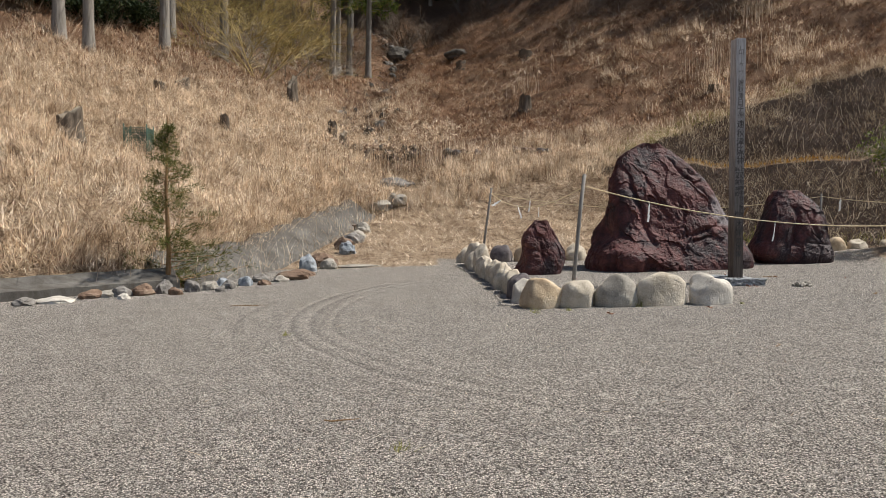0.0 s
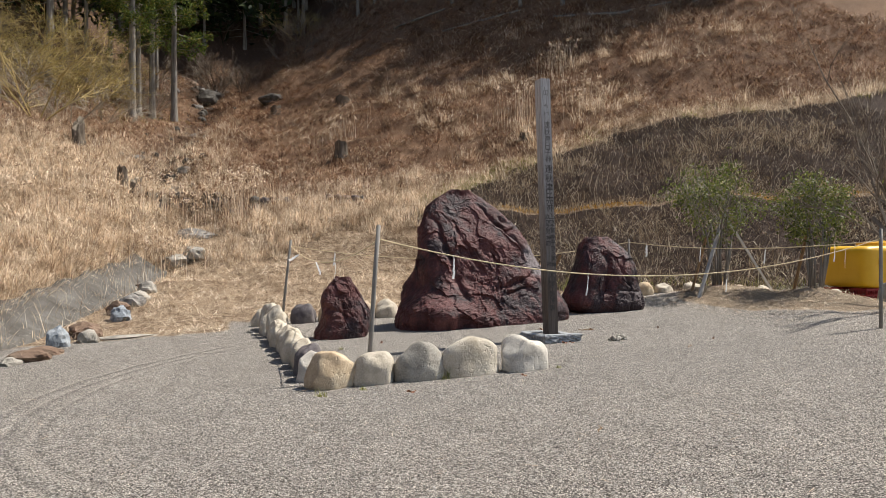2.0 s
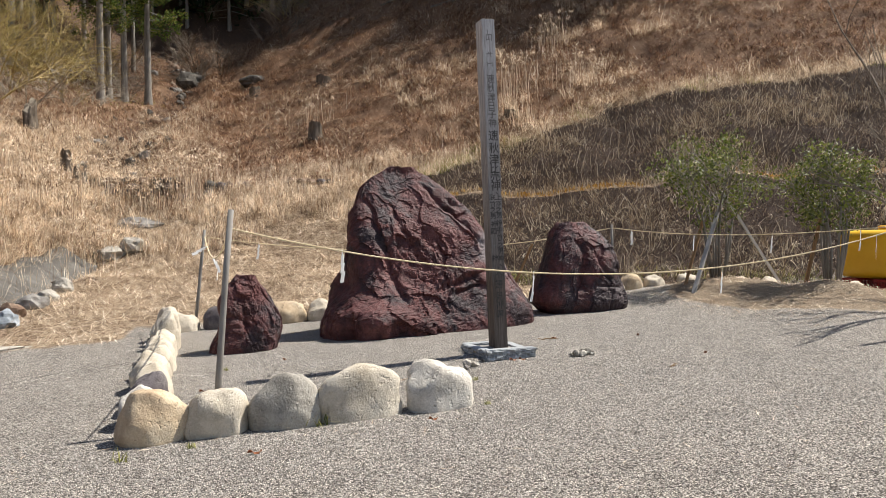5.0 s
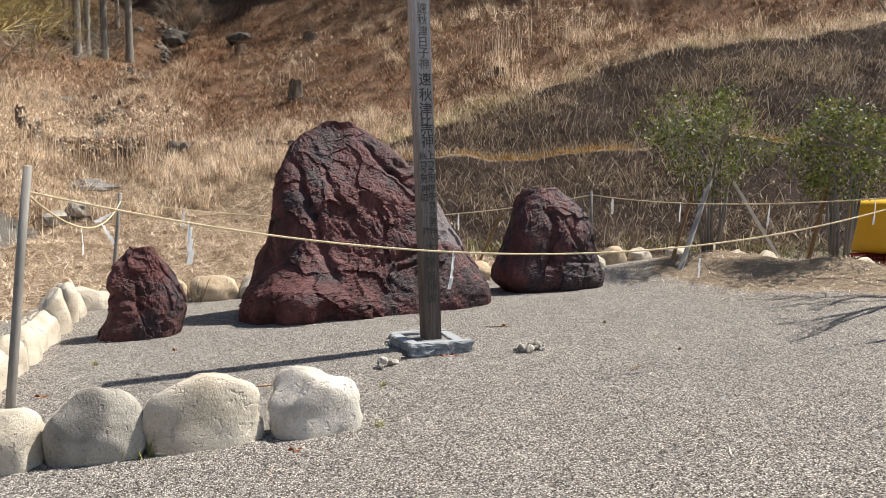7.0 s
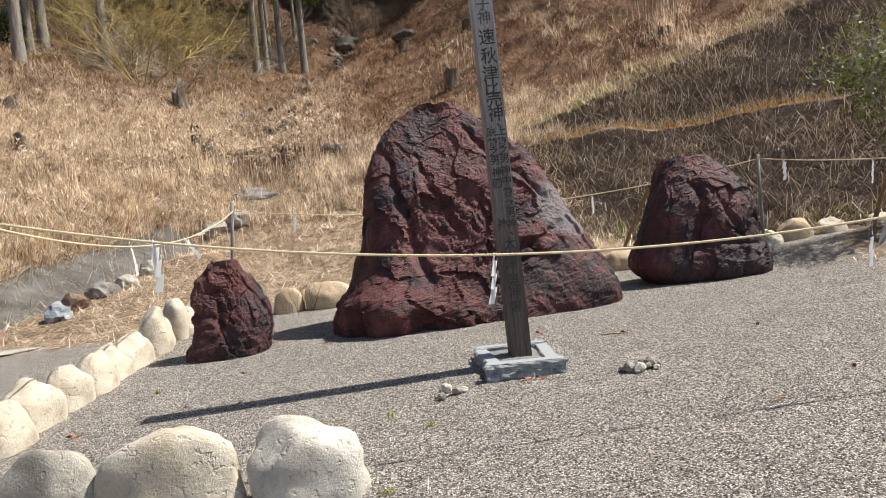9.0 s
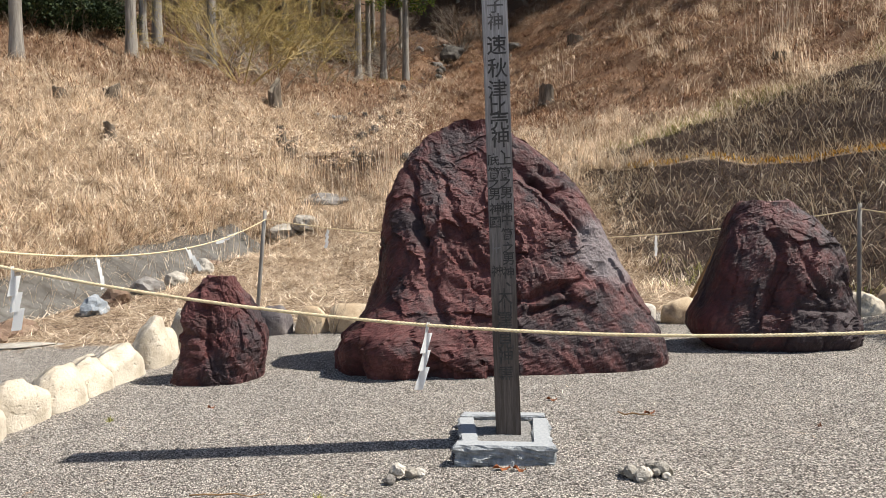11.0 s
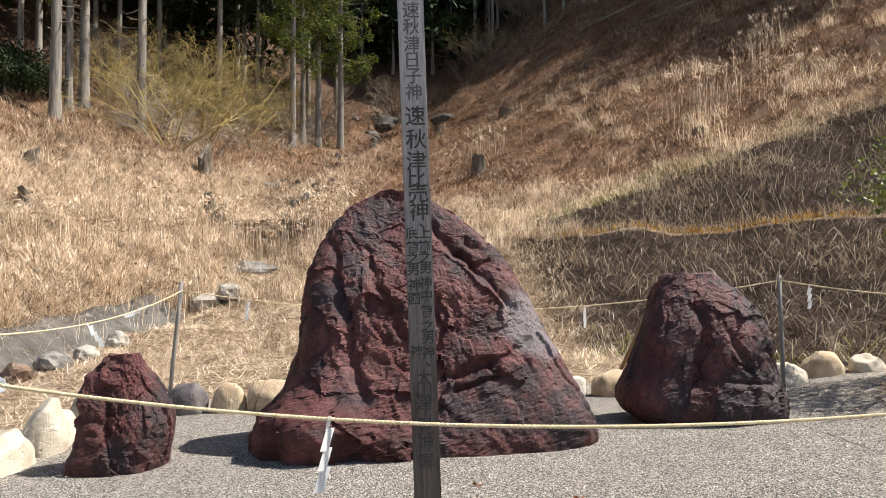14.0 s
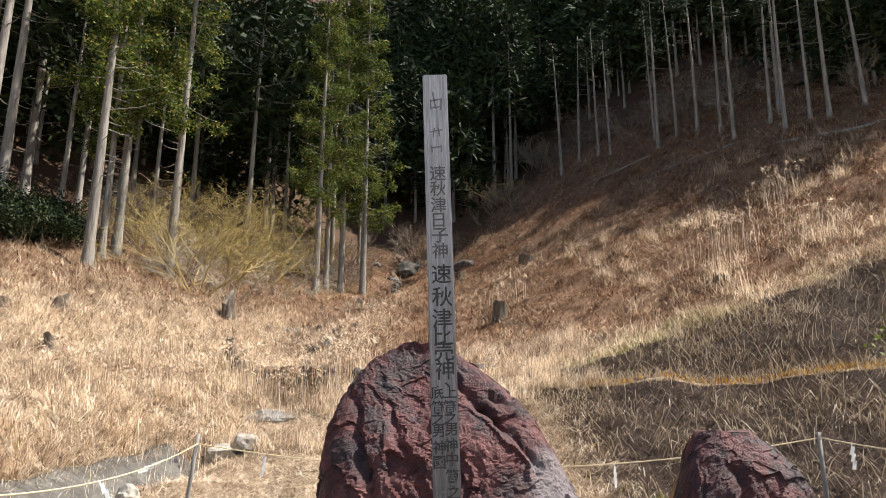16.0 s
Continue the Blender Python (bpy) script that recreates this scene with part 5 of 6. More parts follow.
# the plantation behind, row on row
spots = []
def clear(x, y, gap):
    return all((x - a) ** 2 + (y - b) ** 2 > gap * gap for a, b in spots)
tries = 0
while len(spots) < 262 and tries < 20000:
    tries += 1
    x, y = rr.uniform(-46, 46), rr.uniform(18, 98)
    d = -0.77 * x + 0.63 * y
    on_left = d > 34.5 and x < -7 + 0.05 * (y - 40)
    on_right = 4 < x < 46 and y > 58 - 1.85 * (x - 9) + 15.0 and y > 29
    centre = y > 64 and -12 < x < 7
    if not (on_left or on_right or centre) or not clear(x, y, 2.6 if on_right else 3.1):
        continue
    spots.append((x, y))
    far = (d > 41 and on_left) or y > 78 or (on_right and y > 58 - 1.85 * (x - 9) + 14)
    v = CANOPY[len(spots) % 2] if on_right and y < 70 else THICKET[0] if far and rr.random() < 0.6 else DEEP_CEDAR[len(spots) % 2]
    place(v, x, y, rr.uniform(0, 360), rr.uniform(0.78, 0.95) if on_right and y < 70 else rr.uniform(0.9, 1.25), "dark cedar deep in the shaded plantation", "tree", "cedars", USED)

def far_woods(spots_of, label):
    """Distant cedars that nobody could count, joined into one mesh of trunks and crowns."""
    vs, fs, ms = [], [], []
    for src, x, y, turn, scale in spots_of:
        m = pose(x, y, height_at(x, y) - 0.15, 0, 0, turn) @ Matrix.Scale(scale, 4)
        for child in src.children:
            n0, slot = len(vs), 0 if child.name.startswith("trunk") else 1
            vs += [m @ v.co for v in child.data.vertices]
            for p in child.data.polygons:
                fs.append([n0 + i for i in p.vertices])
                ms.append(slot)
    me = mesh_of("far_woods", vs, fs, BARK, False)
    me.materials.append(CEDAR_SHADED)
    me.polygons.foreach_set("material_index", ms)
    return tagged(new("far_woods", me), label, "woods", kind="stuff")


deep = [(THICKET[0] if k % 3 else DEEP_CEDAR[k % 2], -11 + 18 * ((k * 0.618) % 1.0), 63 + 1.1 * k, k * 77, 1.2 + 0.02 * k) for k in range(26)]
# added stand, partly out of view, that shades the ground behind the edge trunks
for k in range(84):
    x = 24.5 + 23 * ((k * 0.618) % 1.0)
    y = max(62 - 1.85 * (x - 9) + 3, 29.0) + 17 * ((k * 0.7548) % 1.0)
    deep.append((THICKET[0] if k % 5 < 2 and y > 36 else CANOPY[k % 2], x, y, k * 59, 0.8 + 0.2 * ((k * 0.41) % 1.0)))
# further trees added to cover sunlit ground that showed between the trunks
for k in range(46):
    x = 9 + 25 * ((k * 0.618) % 1.0)
    deep.append((THICKET[0] if k % 3 == 0 else CANOPY[k % 2], x, max(60 - 1.85 * (x - 9) + 18, 48.0) + 15 * ((k * 0.7548) % 1.0), k * 53, 0.9 + 0.2 * ((k * 0.41) % 1.0)))
far_woods(deep, "dense dark cedar woods closing the valley and slope")

# understorey
BARE = [bush("bare_bush", TWIG, 8, 4, s, 0.75, 0.95, 0.022) for s in (11, 12)]
PALE = [bush("bare_bush", TWIG_PALE, 7, 4, s, 0.9, 0.9, 0.018, 0, None, 0.06) for s in (13,)]
BUD = [bush("budding_bush", TWIG_GOLD, 8, 4, s, 0.95, 1.2, 0.02, 12, YELLOW_BUD, 0.06, 0.028) for s in (14, 15)]
GREEN = [bush("evergreen_bush", TWIG, 8, 3, s, 0.7, 0.7, 0.02, 34, CEDAR_SHADED, 0.0, 0.09) for s in (16,)]
for k, (x, y, s) in enumerate(((-11.6, 27.8, 2.1), (-11.6, 31.5, 2.3), (-13.6, 34.0, 2.3), (-10.4, 35.0, 1.9), (-15.0, 31.5, 1.9), (-9.6, 45.5, 1.7), (5.0, 61.5, 1.6))):
    place(BUD[k % 2], x, y, k * 83, s, "spreading bush with yellow-green spring buds under cedars", "bush", "understorey bushes", USED)
for k in range(62):
    if k < 26:
        t = rr.random()
        x, y = -20 + 13 * t + rr.uniform(-1.5, 1.5), 29.5 + 15 * t + rr.uniform(-1, 7)
    elif k < 36:
        x, y = rr.uniform(-5.5, 6), rr.uniform(52, 66)
    else:
        x = rr.uniform(8, 24)
        y = 60 - 1.85 * (x - 9) + rr.uniform(1, 8)
        y = max(y, 31)
    place(PALE[0] if k % 4 == 0 else BARE[k % 2], x, y, k * 47, rr.uniform(1.1, 2.1), "leafless brown brushwood under the cedars", "bush", "understorey bushes", USED)
for k, (x, y, s) in enumerate(((-18.2, 25.4, 1.5), (-19.4, 24.0, 1.6), (-20.2, 22.0, 1.6), (-17.6, 27.0, 1.2), (-21.5, 24.5, 1.8), (-19.0, 28.0, 1.4))):
    place(GREEN[0], x, y, k * 59, s, "dark evergreen bush at the wood's edge", "bush", "understorey bushes", USED)
for k, (x, y, s) in enumerate(((-12.4, 28.2, 1.7), (-10.6, 30.2, 1.9), (-9.4, 33.6, 1.9), (-13.2, 31.6, 1.9), (-14.4, 28.6, 1.6), (-8.6, 36.2, 1.7))):
    place(PALE[0], x, y, k * 41, s, "leafless bush of pale tangled twigs under cedars", "bush", "understorey bushes", USED)
STEMS = bush("dry_weed", TWIG, 9, 1, 19, 0.35, 0.42, 0.005)
place(STEMS, -2.22, 4.15, 20, 1.0, "leafless dry weed stems beside the rear border stones", "weed", "dry weeds", USED)
place(STEMS, -1.95, 4.85, 140, 0.8, "leafless dry weed stems beside the rear border stones", "weed", "dry weeds", USED)
# dead pale branches on the slopes
for k, (x, y, s) in enumerate(((-9.55, 15.9, 0.55), (6.2, 20.0, 0.35), (9.9, 24.0, 0.4), (4.5, 17.3, 0.3), (13.5, 30.0, 0.5), (0.5, 31.0, 0.4))):
    place(PALE[0], x, y, k * 31, s, "bleached dead branch lying in the grass", "branch", "dead branches", USED)
# felled trunks at the top of the clearing
for k, (x, y, ln, turn) in enumerate(((15.0, 39.0, 6.0, -38), (19.5, 31.5, 5.0, -50), (12.5, 46.0, 4.5, -35), (22.0, 29.5, 4.0, -20))):
    vs, fs = tube([(-ln / 2, 0, 0), (0, 0.05, 0.03), (ln / 2, 0, 0)], [0.10, 0.09, 0.06], 8)
    ob = new("felled_trunk", mesh_of("felled_trunk", vs, fs, BARK))
    a, b = (x - ln / 2 * math.cos(radians(turn)), y - ln / 2 * math.sin(radians(turn))), (x + ln / 2 * math.cos(radians(turn)), y + ln / 2 * math.sin(radians(turn)))
    pitch = math.degrees(math.atan2(height_at(*b) - height_at(*a), ln))
    ob.matrix_basis = Matrix.Translation((x, y, (height_at(*a) + height_at(*b)) / 2 + 0.12)) @ pose(0, 0, 0, 0, 0, turn) @ pose(0, 0, 0, 0, -pitch, 0)
    tagged(ob, "thin felled trunk lying across the slope", "log", "felled trunks")

# ---- young conifer by the channel ----
def sapling(x, y, H, seed):
    r = random.Random(seed)
    root = empty("young_cedar", pose(x, y, height_at(x, y) - 0.05))
    vs, fs = tube([(0, 0, -0.1), (0.03, 0, 0.7), (-0.02, 0.02, 1.6), (0.02, 0, H)], [0.045, 0.038, 0.025, 0.004], 8)
    V, F = list(vs), list(fs)
    cs, outs = [], []
    for k in range(54):
        t = ((k + r.random()) / 54) ** 1.15
        z = 0.12 + (H - 0.35) * t
        ln = (1.25 * (1 - t) ** 1.0 + 0.05) * r.uniform(0.55, 1.15)
        if 0.22 < t < 0.34:
            ln *= 0.55
        a = r.uniform(0, 6.283)
        d = Vector((math.cos(a), math.sin(a), r.uniform(0.0, 0.35)))
        p = Vector((0, 0, z))
        e = p + d * ln
        tv, tf = tube([p, p + d * ln * 0.5 + Vector((0, 0, -0.03)), e], [0.009, 0.006, 0.002], 3, False)
        b = len(V)
        V += tv
        F += [tuple(i + b for i in f) for f in tf]
        for c in range(9):
            s = 0.15 + 0.9 * c / 9
            cs.append(tuple(p + d * ln * s + Vector((r.gauss(0, 0.03), r.gauss(0, 0.03), r.gauss(0, 0.025)))))
            outs.append((d.x * 1.4, d.y * 1.4, 0.4))
    part("trunk", mesh_of("trunk", V, F, PLANK_BROWN), root)
    v, f = sprays(cs, 16, 0.11, 0.0045, seed, -0.1, outs, 0.03)
    tagged(part("foliage", np_mesh("needles", v, f, SAPLING_LEAF), root, "yellow-green needle sprays"), kind="stuff")
    return tagged(root, "young conifer with sparse yellow-green needle branches by gravel", "tree")


sapling(-9.02, 1.3, 2.95, 9)

# green mesh guard round a seedling
guard = empty("tree_guard", pose(-12.0, 9.6, height_at(-12.0, 9.6)))
tagged(guard, "dark green mesh cage round a seedling on the slope", "tree guard")
for i in range(4):
    a = radians(45 + 90 * i)
    vs, fs = tube([(math.cos(a) * 0.42, math.sin(a) * 0.42, -0.2), (math.cos(a) * 0.42, math.sin(a) * 0.42, 0.72)], [0.018, 0.018], 6)
    part("stake", mesh_of("stake", vs, fs, GREEN_MESH), guard)
    b = radians(135 + 90 * i)
    V, F = [], []
    p, q = Vector((math.cos(a), math.sin(a), 0)) * 0.42, Vector((math.cos(b), math.sin(b), 0)) * 0.42
    for k in range(13):
        for e0, e1 in (((p.lerp(q, k / 12)), None),):
            tv, tf = tube([e0 + Vector((0, 0, 0.0)), e0 + Vector((0, 0, 0.62))], [0.008, 0.008], 3, False)
            n0 = len(V)
            V += tv
            F += [tuple(i2 + n0 for i2 in f) for f in tf]
    for k in range(10):
        h = Vector((0, 0, 0.62 * k / 9))
        tv, tf = tube([p + h, q + h], [0.008, 0.008], 3, False)
        n0 = len(V)
        V += tv
        F += [tuple(i2 + n0 for i2 in f) for f in tf]
    part("mesh_panel", mesh_of("mesh_panel", V, F, GREEN_MESH, False), guard)

# ---- planted shrubs with props ----
def planted_shrub(x, y, w, z_low, z_top, seed, label):
    r = random.Random(seed)
    base = height_at(x, y)
    root = empty("shrub", pose(x, y, base - 0.05))
    V, F, ends = [], [], []
    for k in range(8):
        a = r.uniform(0, 6.283)
        top = Vector((math.cos(a) * w * r.uniform(0.08, 0.3), math.sin(a) * w * r.uniform(0.08, 0.3), z_low + r.uniform(0.3, 0.7)))
        p0 = Vector((math.cos(a) * 0.10, math.sin(a) * 0.10, -0.1))
        tv, tf = tube([p0, p0.lerp(top, 0.5) + Vector((r.uniform(-0.05, 0.05), r.uniform(-0.05, 0.05), 0)), top], [0.030, 0.024, 0.014], 6)
        b = len(V)
        V += tv
        F += [tuple(i + b for i in f) for f in tf]
        tv, tf, en = twig_net(3, 3, seed * 10 + k, 0.75, (z_top - z_low) * 0.36, 0.014)
        b = len(V)
        V += [v + top for v in tv]
        F += [tuple(i + b for i in f) for f in tf]
        ends += [e + top for e in en]
    tagged(part("stem", mesh_of("stems", V, F, BARK), root), kind="stuff")
    mid, hz = (z_low + z_top) / 2, (z_top - z_low) / 2
    tips = [e for e in ends if abs(e.z - mid) < hz * 1.15]
    r.shuffle(tips)
    cs = [tuple(e) for e in tips[:95]]
    while len(cs) < 240:
        p = Vector((r.uniform(-1, 1), r.uniform(-1, 1), r.uniform(-1, 1)))
        q = p.length
        if q > 1 or q < 0.45 or noise.noise(p * 2.6 + Vector((seed, 0, 0))) < 0.05:
            continue
        cs.append((p.x * w / 2, p.y * w / 2, mid + p.z * hz))
    v, f = sprays(cs, 15, 0.07, 0.019, seed, 0.1, None, 0.085)
    tagged(part("foliage", np_mesh("leaves", v, f, SHRUB_LEAF), root, "small glossy green leaves"), kind="stuff")
    return tagged(root, label, "shrub", "planted shrubs")


planted_shrub(6.05, 3.6, 1.55, 0.95, 2.75, 3, "evergreen shrub with bare lower stems propped on a mound")
planted_shrub(7.1, 2.0, 1.35, 0.9, 2.4, 4, "thin evergreen shrub with bare lower stems beside a yellow tank")


def stake(a, b, w, material, label):
    a, b = Vector(a), Vector(b)
    d = b - a
    ob = new("stake", from_bm("stake", box_bm(w, w * 0.8, d.length, 0.004), material))
    ob.matrix_basis = Matrix.Translation(a) @ d.to_track_quat("Z", "Y").to_matrix().to_4x4()
    return tagged(ob, label, "stake", "props for the shrubs")


stake((4.70, 2.72, 0.02), (6.12, 3.52, 2.05), 0.065, PLANK_PALE, "grey timber prop leaning on a shrub")
stake((7.22, 3.1, 0.2), (6.1, 3.5, 2.15), 0.05, PLANK_LIGHT, "pale timber prop leaning on a shrub")
stake((5.0, 3.3, 0.15), (5.85, 3.75, 1.6), 0.05, PLANK_BROWN, "brown timber prop leaning on a shrub")
stake((6.85, 2.35, 0.3), (7.15, 2.2, 1.75), 0.06, PLANK_BROWN, "brown timber prop leaning on a shrub")
stake((2.27, 4.95, 0.05), (2.84, 4.9, 1.22), 0.05, PLANK_BROWN, "orange-brown timber stake leaning behind the rounded boulder")

# bare tree beyond the mound, whose shade falls on the gravel
V, F, _ = twig_net(3, 4, 23, 0.42, 2.1, 0.06, 0.0, 0.72)
for k, (top, thick) in enumerate((((0.6, 3.6, 5.9), 0.04), ((0.9, 3.0, 3.4), 0.015))):
    limb = [Vector(top) * (i / 6) + Vector((0.05 * math.sin(i * 2.0), 0.05 * math.cos(i * 2.7), 0)) for i in range(7)]
    tv, tf = tube(limb, [thick * (1 - 0.13 * i) for i in range(7)], 6)
    n0 = len(V)
    V += tv
    F += [tuple(i + n0 for i in f) for f in tf]
    for i in range(3, 7):
        tv, tf, _ = twig_net(1, 2, 90 + i + 10 * k, 0.35, 0.7, 0.010)
        n0 = len(V)
        V += [v + limb[i] for v in tv]
        F += [tuple(j + n0 for j in f) for f in tf]
bare_tree = empty("bare_tree", pose(7.4, -0.6, height_at(7.4, -0.6) - 0.1))
tagged(part("branch_mass", mesh_of("branches", V, F, TWIG, False), bare_tree), kind="stuff")
tagged(bare_tree, "leafless thin-branched tree beside the gravel", "tree")

# ---- yellow tank on crates ----
def rounded_box(sx, sy, sz, power, n=28, m=20):
    vs, fs = [], []
    for i in range(m + 1):
        ph = -math.pi / 2 + math.pi * i / m
        for j in range(n * 2):
            th = 2 * math.pi * j / (n * 2)
            c = Vector((math.cos(ph) * math.cos(th), math.cos(ph) * math.sin(th), math.sin(ph)))
            q = (abs(c.x) ** power + abs(c.y) ** power + abs(c.z) ** power) ** (-1 / power)
            p = c * q
            rib = 1.0
            if abs(p.z) < 0.62 and abs(p.y) > 0.9:
                rib = 1 - 0.045 * max(0, math.cos(p.x * 10)) ** 4
            vs.append((p.x * sx / 2, p.y * rib * sy / 2, (p.z + 1) * sz / 2))
    w = n * 2
    for i in range(m):
        for j in range(w):
            fs.append((i * w + j, i * w + (j + 1) % w, (i + 1) * w + (j + 1) % w, (i + 1) * w + j))
    return vs, fs


tank = empty("water_tank", pose(9.6, 2.6, 0.47))
tagged(tank, "yellow moulded plastic water tank on red crates", "tank")
vs, fs = rounded_box(2.2, 1.25, 0.92, 9, 40, 40)
part("body", mesh_of("body", vs, fs, YELLOW), tank)
vs, fs = tube([(-0.35, -0.1, 0.88), (-0.35, -0.1, 0.99), (-0.35, -0.1, 1.0)], [0.30, 0.30, 0.26], 28)
part("lid", mesh_of("lid", vs, fs, YELLOW, False), tank)
vs, fs = rounded_box(0.9, 0.95, 0.2, 5, 16, 14)
part("top_hump", mesh_of("top_hump", vs, fs, YELLOW), tank, "", pose(0.45, 0, 0.84))
for k in range(3):
    part("side_recess", from_bm("recess", box_bm(0.16, 0.03, 0.10, 0.01), YELLOW), tank, "", pose(-0.7 + 0.7 * k, -0.625, 0.52))


def crate_mesh():
    bm = bmesh.new()
    def bar(cx, cy, cz, sx, sy, sz):
        r = bmesh.ops.create_cube(bm, size=1)
        for v in r["verts"]:
            v.co = Vector((v.co.x * sx + cx, v.co.y * sy + cy, v.co.z * sz + cz))
    for s in (-1, 1):
        for z, h in ((0.03, 0.06), (0.16, 0.03), (0.285, 0.04)):
            bar(0, s * 0.18, z, 0.44, 0.02, h)
            bar(s * 0.22, 0, z, 0.02, 0.36, h)
        for k in range(7):
            bar(-0.21 + 0.07 * k, s * 0.18, 0.15, 0.018, 0.016, 0.3)
            if k < 6:
                bar(s * 0.22, -0.17 + 0.068 * k, 0.15, 0.016, 0.018, 0.3)
    bar(0, 0, 0.012, 0.44, 0.36, 0.015)
    return from_bm("crate", bm, CRATE_RED)


crate = crate_mesh()
for k in range(8):
    ob = new("plastic_crate", crate)
    cx, cy = 8.78 + 0.46 * (k % 4), 2.22 + 0.72 * (k // 4)
    ob.matrix_basis = pose(cx, cy, 0.17)
    tagged(ob, "red plastic bottle crate carrying a yellow tank", "crate", "crates under the tank")
plinth = new("soil_bed", from_bm("soil_bed", box_bm(2.4, 1.5, 0.5, 0.05), ROUGH_ROCK))
plinth.matrix_basis = pose(9.6, 2.6, -0.335)
tagged(plinth, "low stony bed under red crates", "stone bed")

# ---- grasses, litter and loose gravel ----
def blades(P, az, L, lean, bend, W):
    """Bent grass blades rooted at P: five points and three triangles each."""
    n = len(P)
    dh = np.stack([np.cos(az), np.sin(az), np.zeros(n)], 1)
    sd = np.stack([-np.sin(az), np.cos(az), np.zeros(n)], 1) * (W / 2)[:, None]
    up = np.array([0, 0, 1.0])
    l2 = np.minimum(lean + bend, 2.2)
    m = P + (L * 0.5)[:, None] * (np.cos(lean)[:, None] * up + np.sin(lean)[:, None] * dh)
    t = m + (L * 0.5)[:, None] * (np.cos(l2)[:, None] * up + np.sin(l2)[:, None] * dh)
    V = np.stack([P - sd, P + sd, m + sd * 0.8, m - sd * 0.8, t], 1).reshape(-1, 3)
    b = np.arange(n)[:, None] * 5
    F = np.concatenate([b + [0, 1, 2], b + [0, 2, 3], b + [3, 2, 4]], 1).reshape(-1, 3)
    return V, F


def scatter(n, x0, x1, y0, y1, keep, seed):
    """Random spots in a stretch of the plan, thinned by keep(x, y) from 0 to 1."""
    r = np.random.RandomState(seed)
    x, y = r.uniform(x0, x1, n), r.uniform(y0, y1, n)
    k = r.rand(n) < keep(x, y)
    x, y = x[k], y[k]
    return np.stack([x, y, height(x, y)], 1), r


def downhill(P):
    e = 0.4
    gx = (height(P[:, 0] + e, P[:, 1]) - height(P[:, 0] - e, P[:, 1]))
    gy = (height(P[:, 0], P[:, 1] + e) - height(P[:, 0], P[:, 1] - e))
    return np.arctan2(-gy, -gx)


def stuff(name, parts, material, label, category):
    off, Vs, Fs = 0, [], []
    for V, F in parts:
        Vs.append(V)
        Fs.append(F + off)
        off += len(V)
    ob = new(name, np_mesh(name, np.concatenate(Vs), np.concatenate(Fs), material))
    return tagged(ob, label, category, kind="stuff")


def left_cover(x, y):
    d = -0.77 * x + 0.63 * y
    side = swale_side(x, y)
    base = np.where(x < -9.2, smoothstep(0.22, 0.5, side), np.maximum(smoothstep(0.62, 0.95, side), smoothstep(12.0, 12.8, y) * smoothstep(-0.3, 0.2, side))) * (0.25 + 0.75 * smoothstep(27.0, 19.0, d)) * smoothstep(32.0, 28.0, d) * smoothstep(-2.0, -5.5, x - 0.04 * (y - 18))
    return base


def tall_patch(x, y):
    return smoothstep(-0.06, 0.12, fbm(x + 31, y + 11, 3.5, 3))


def straw_near(x, y):
    return left_cover(x, y) * (0.35 + 0.65 * tall_patch(x, y))


parts = []
# matted straw
P, r = scatter(190000, -25, -1.5, -3, 42, lambda x, y: left_cover(x, y) * np.clip(1.25 - 0.02 * y, 0.4, 1), 1)
n = len(P)
parts.append(blades(P, r.uniform(0, 6.283, n), r.uniform(0.25, 0.85, n), r.uniform(0.6, 1.45, n), r.uniform(0.0, 0.9, n), r.uniform(0.006, 0.015, n) * (1 + 0.02 * np.clip(P[:, 1], 0, 40))))
# standing tufts
P, r = scatter(8500, -25, -1.5, -3, 42, straw_near, 2)
k = 34
Q = np.repeat(P, k, axis=0)
n = len(Q)
Q[:, :2] += r.normal(0, 0.10, (n, 2))
Q[:, 2] = height(Q[:, 0], Q[:, 1]) - 0.02
tuft = np.repeat(r.uniform(0.5, 1.35, len(P)), k)
base_az = np.repeat(downhill(P) + r.normal(0, 1.4, len(P)), k)
parts.append(blades(Q, base_az + r.normal(0, 0.9, n), tuft * r.uniform(0.35, 0.85, n), r.uniform(0.2, 1.3, n), r.uniform(0.3, 1.4, n), r.uniform(0.006, 0.013, n)))
# valley floor and the ways between
def valley_cover(x, y):
    g, l, nn, dd = zone(x, y)
    return (1 - g) * (1 - nn) * smoothstep(-8.2, -6.0, x) * smoothstep(4.0, 1.8, x - 0.15 * (y - 8)) * smoothstep(0.3, -0.1, swale_side(x, y)) * smoothstep(22, 17, y) * (0.35 + 0.65 * smoothstep(5, 11, y))
P, r = scatter(130000, -8.5, 6, 3.4, 22, valley_cover, 3)
n = len(P)
parts.append(blades(P, r.uniform(0, 6.283, n), r.uniform(0.08, 0.38, n), r.uniform(0.9, 1.6, n), r.uniform(-0.1, 0.4, n), r.uniform(0.005, 0.012, n)))
P, r = scatter(1300, -7.5, 4, 12.5, 21, lambda x, y: valley_cover(x, y) * tall_patch(x, y), 4)
Q = np.repeat(P, 22, axis=0)
n = len(Q)
Q[:, :2] += r.normal(0, 0.09, (n, 2))
parts.append(blades(Q, r.uniform(0, 6.283, n), r.uniform(0.3, 0.8, n), r.uniform(0.1, 0.8, n), r.uniform(0.2, 0.9, n), r.uniform(0.006, 0.012, n)))
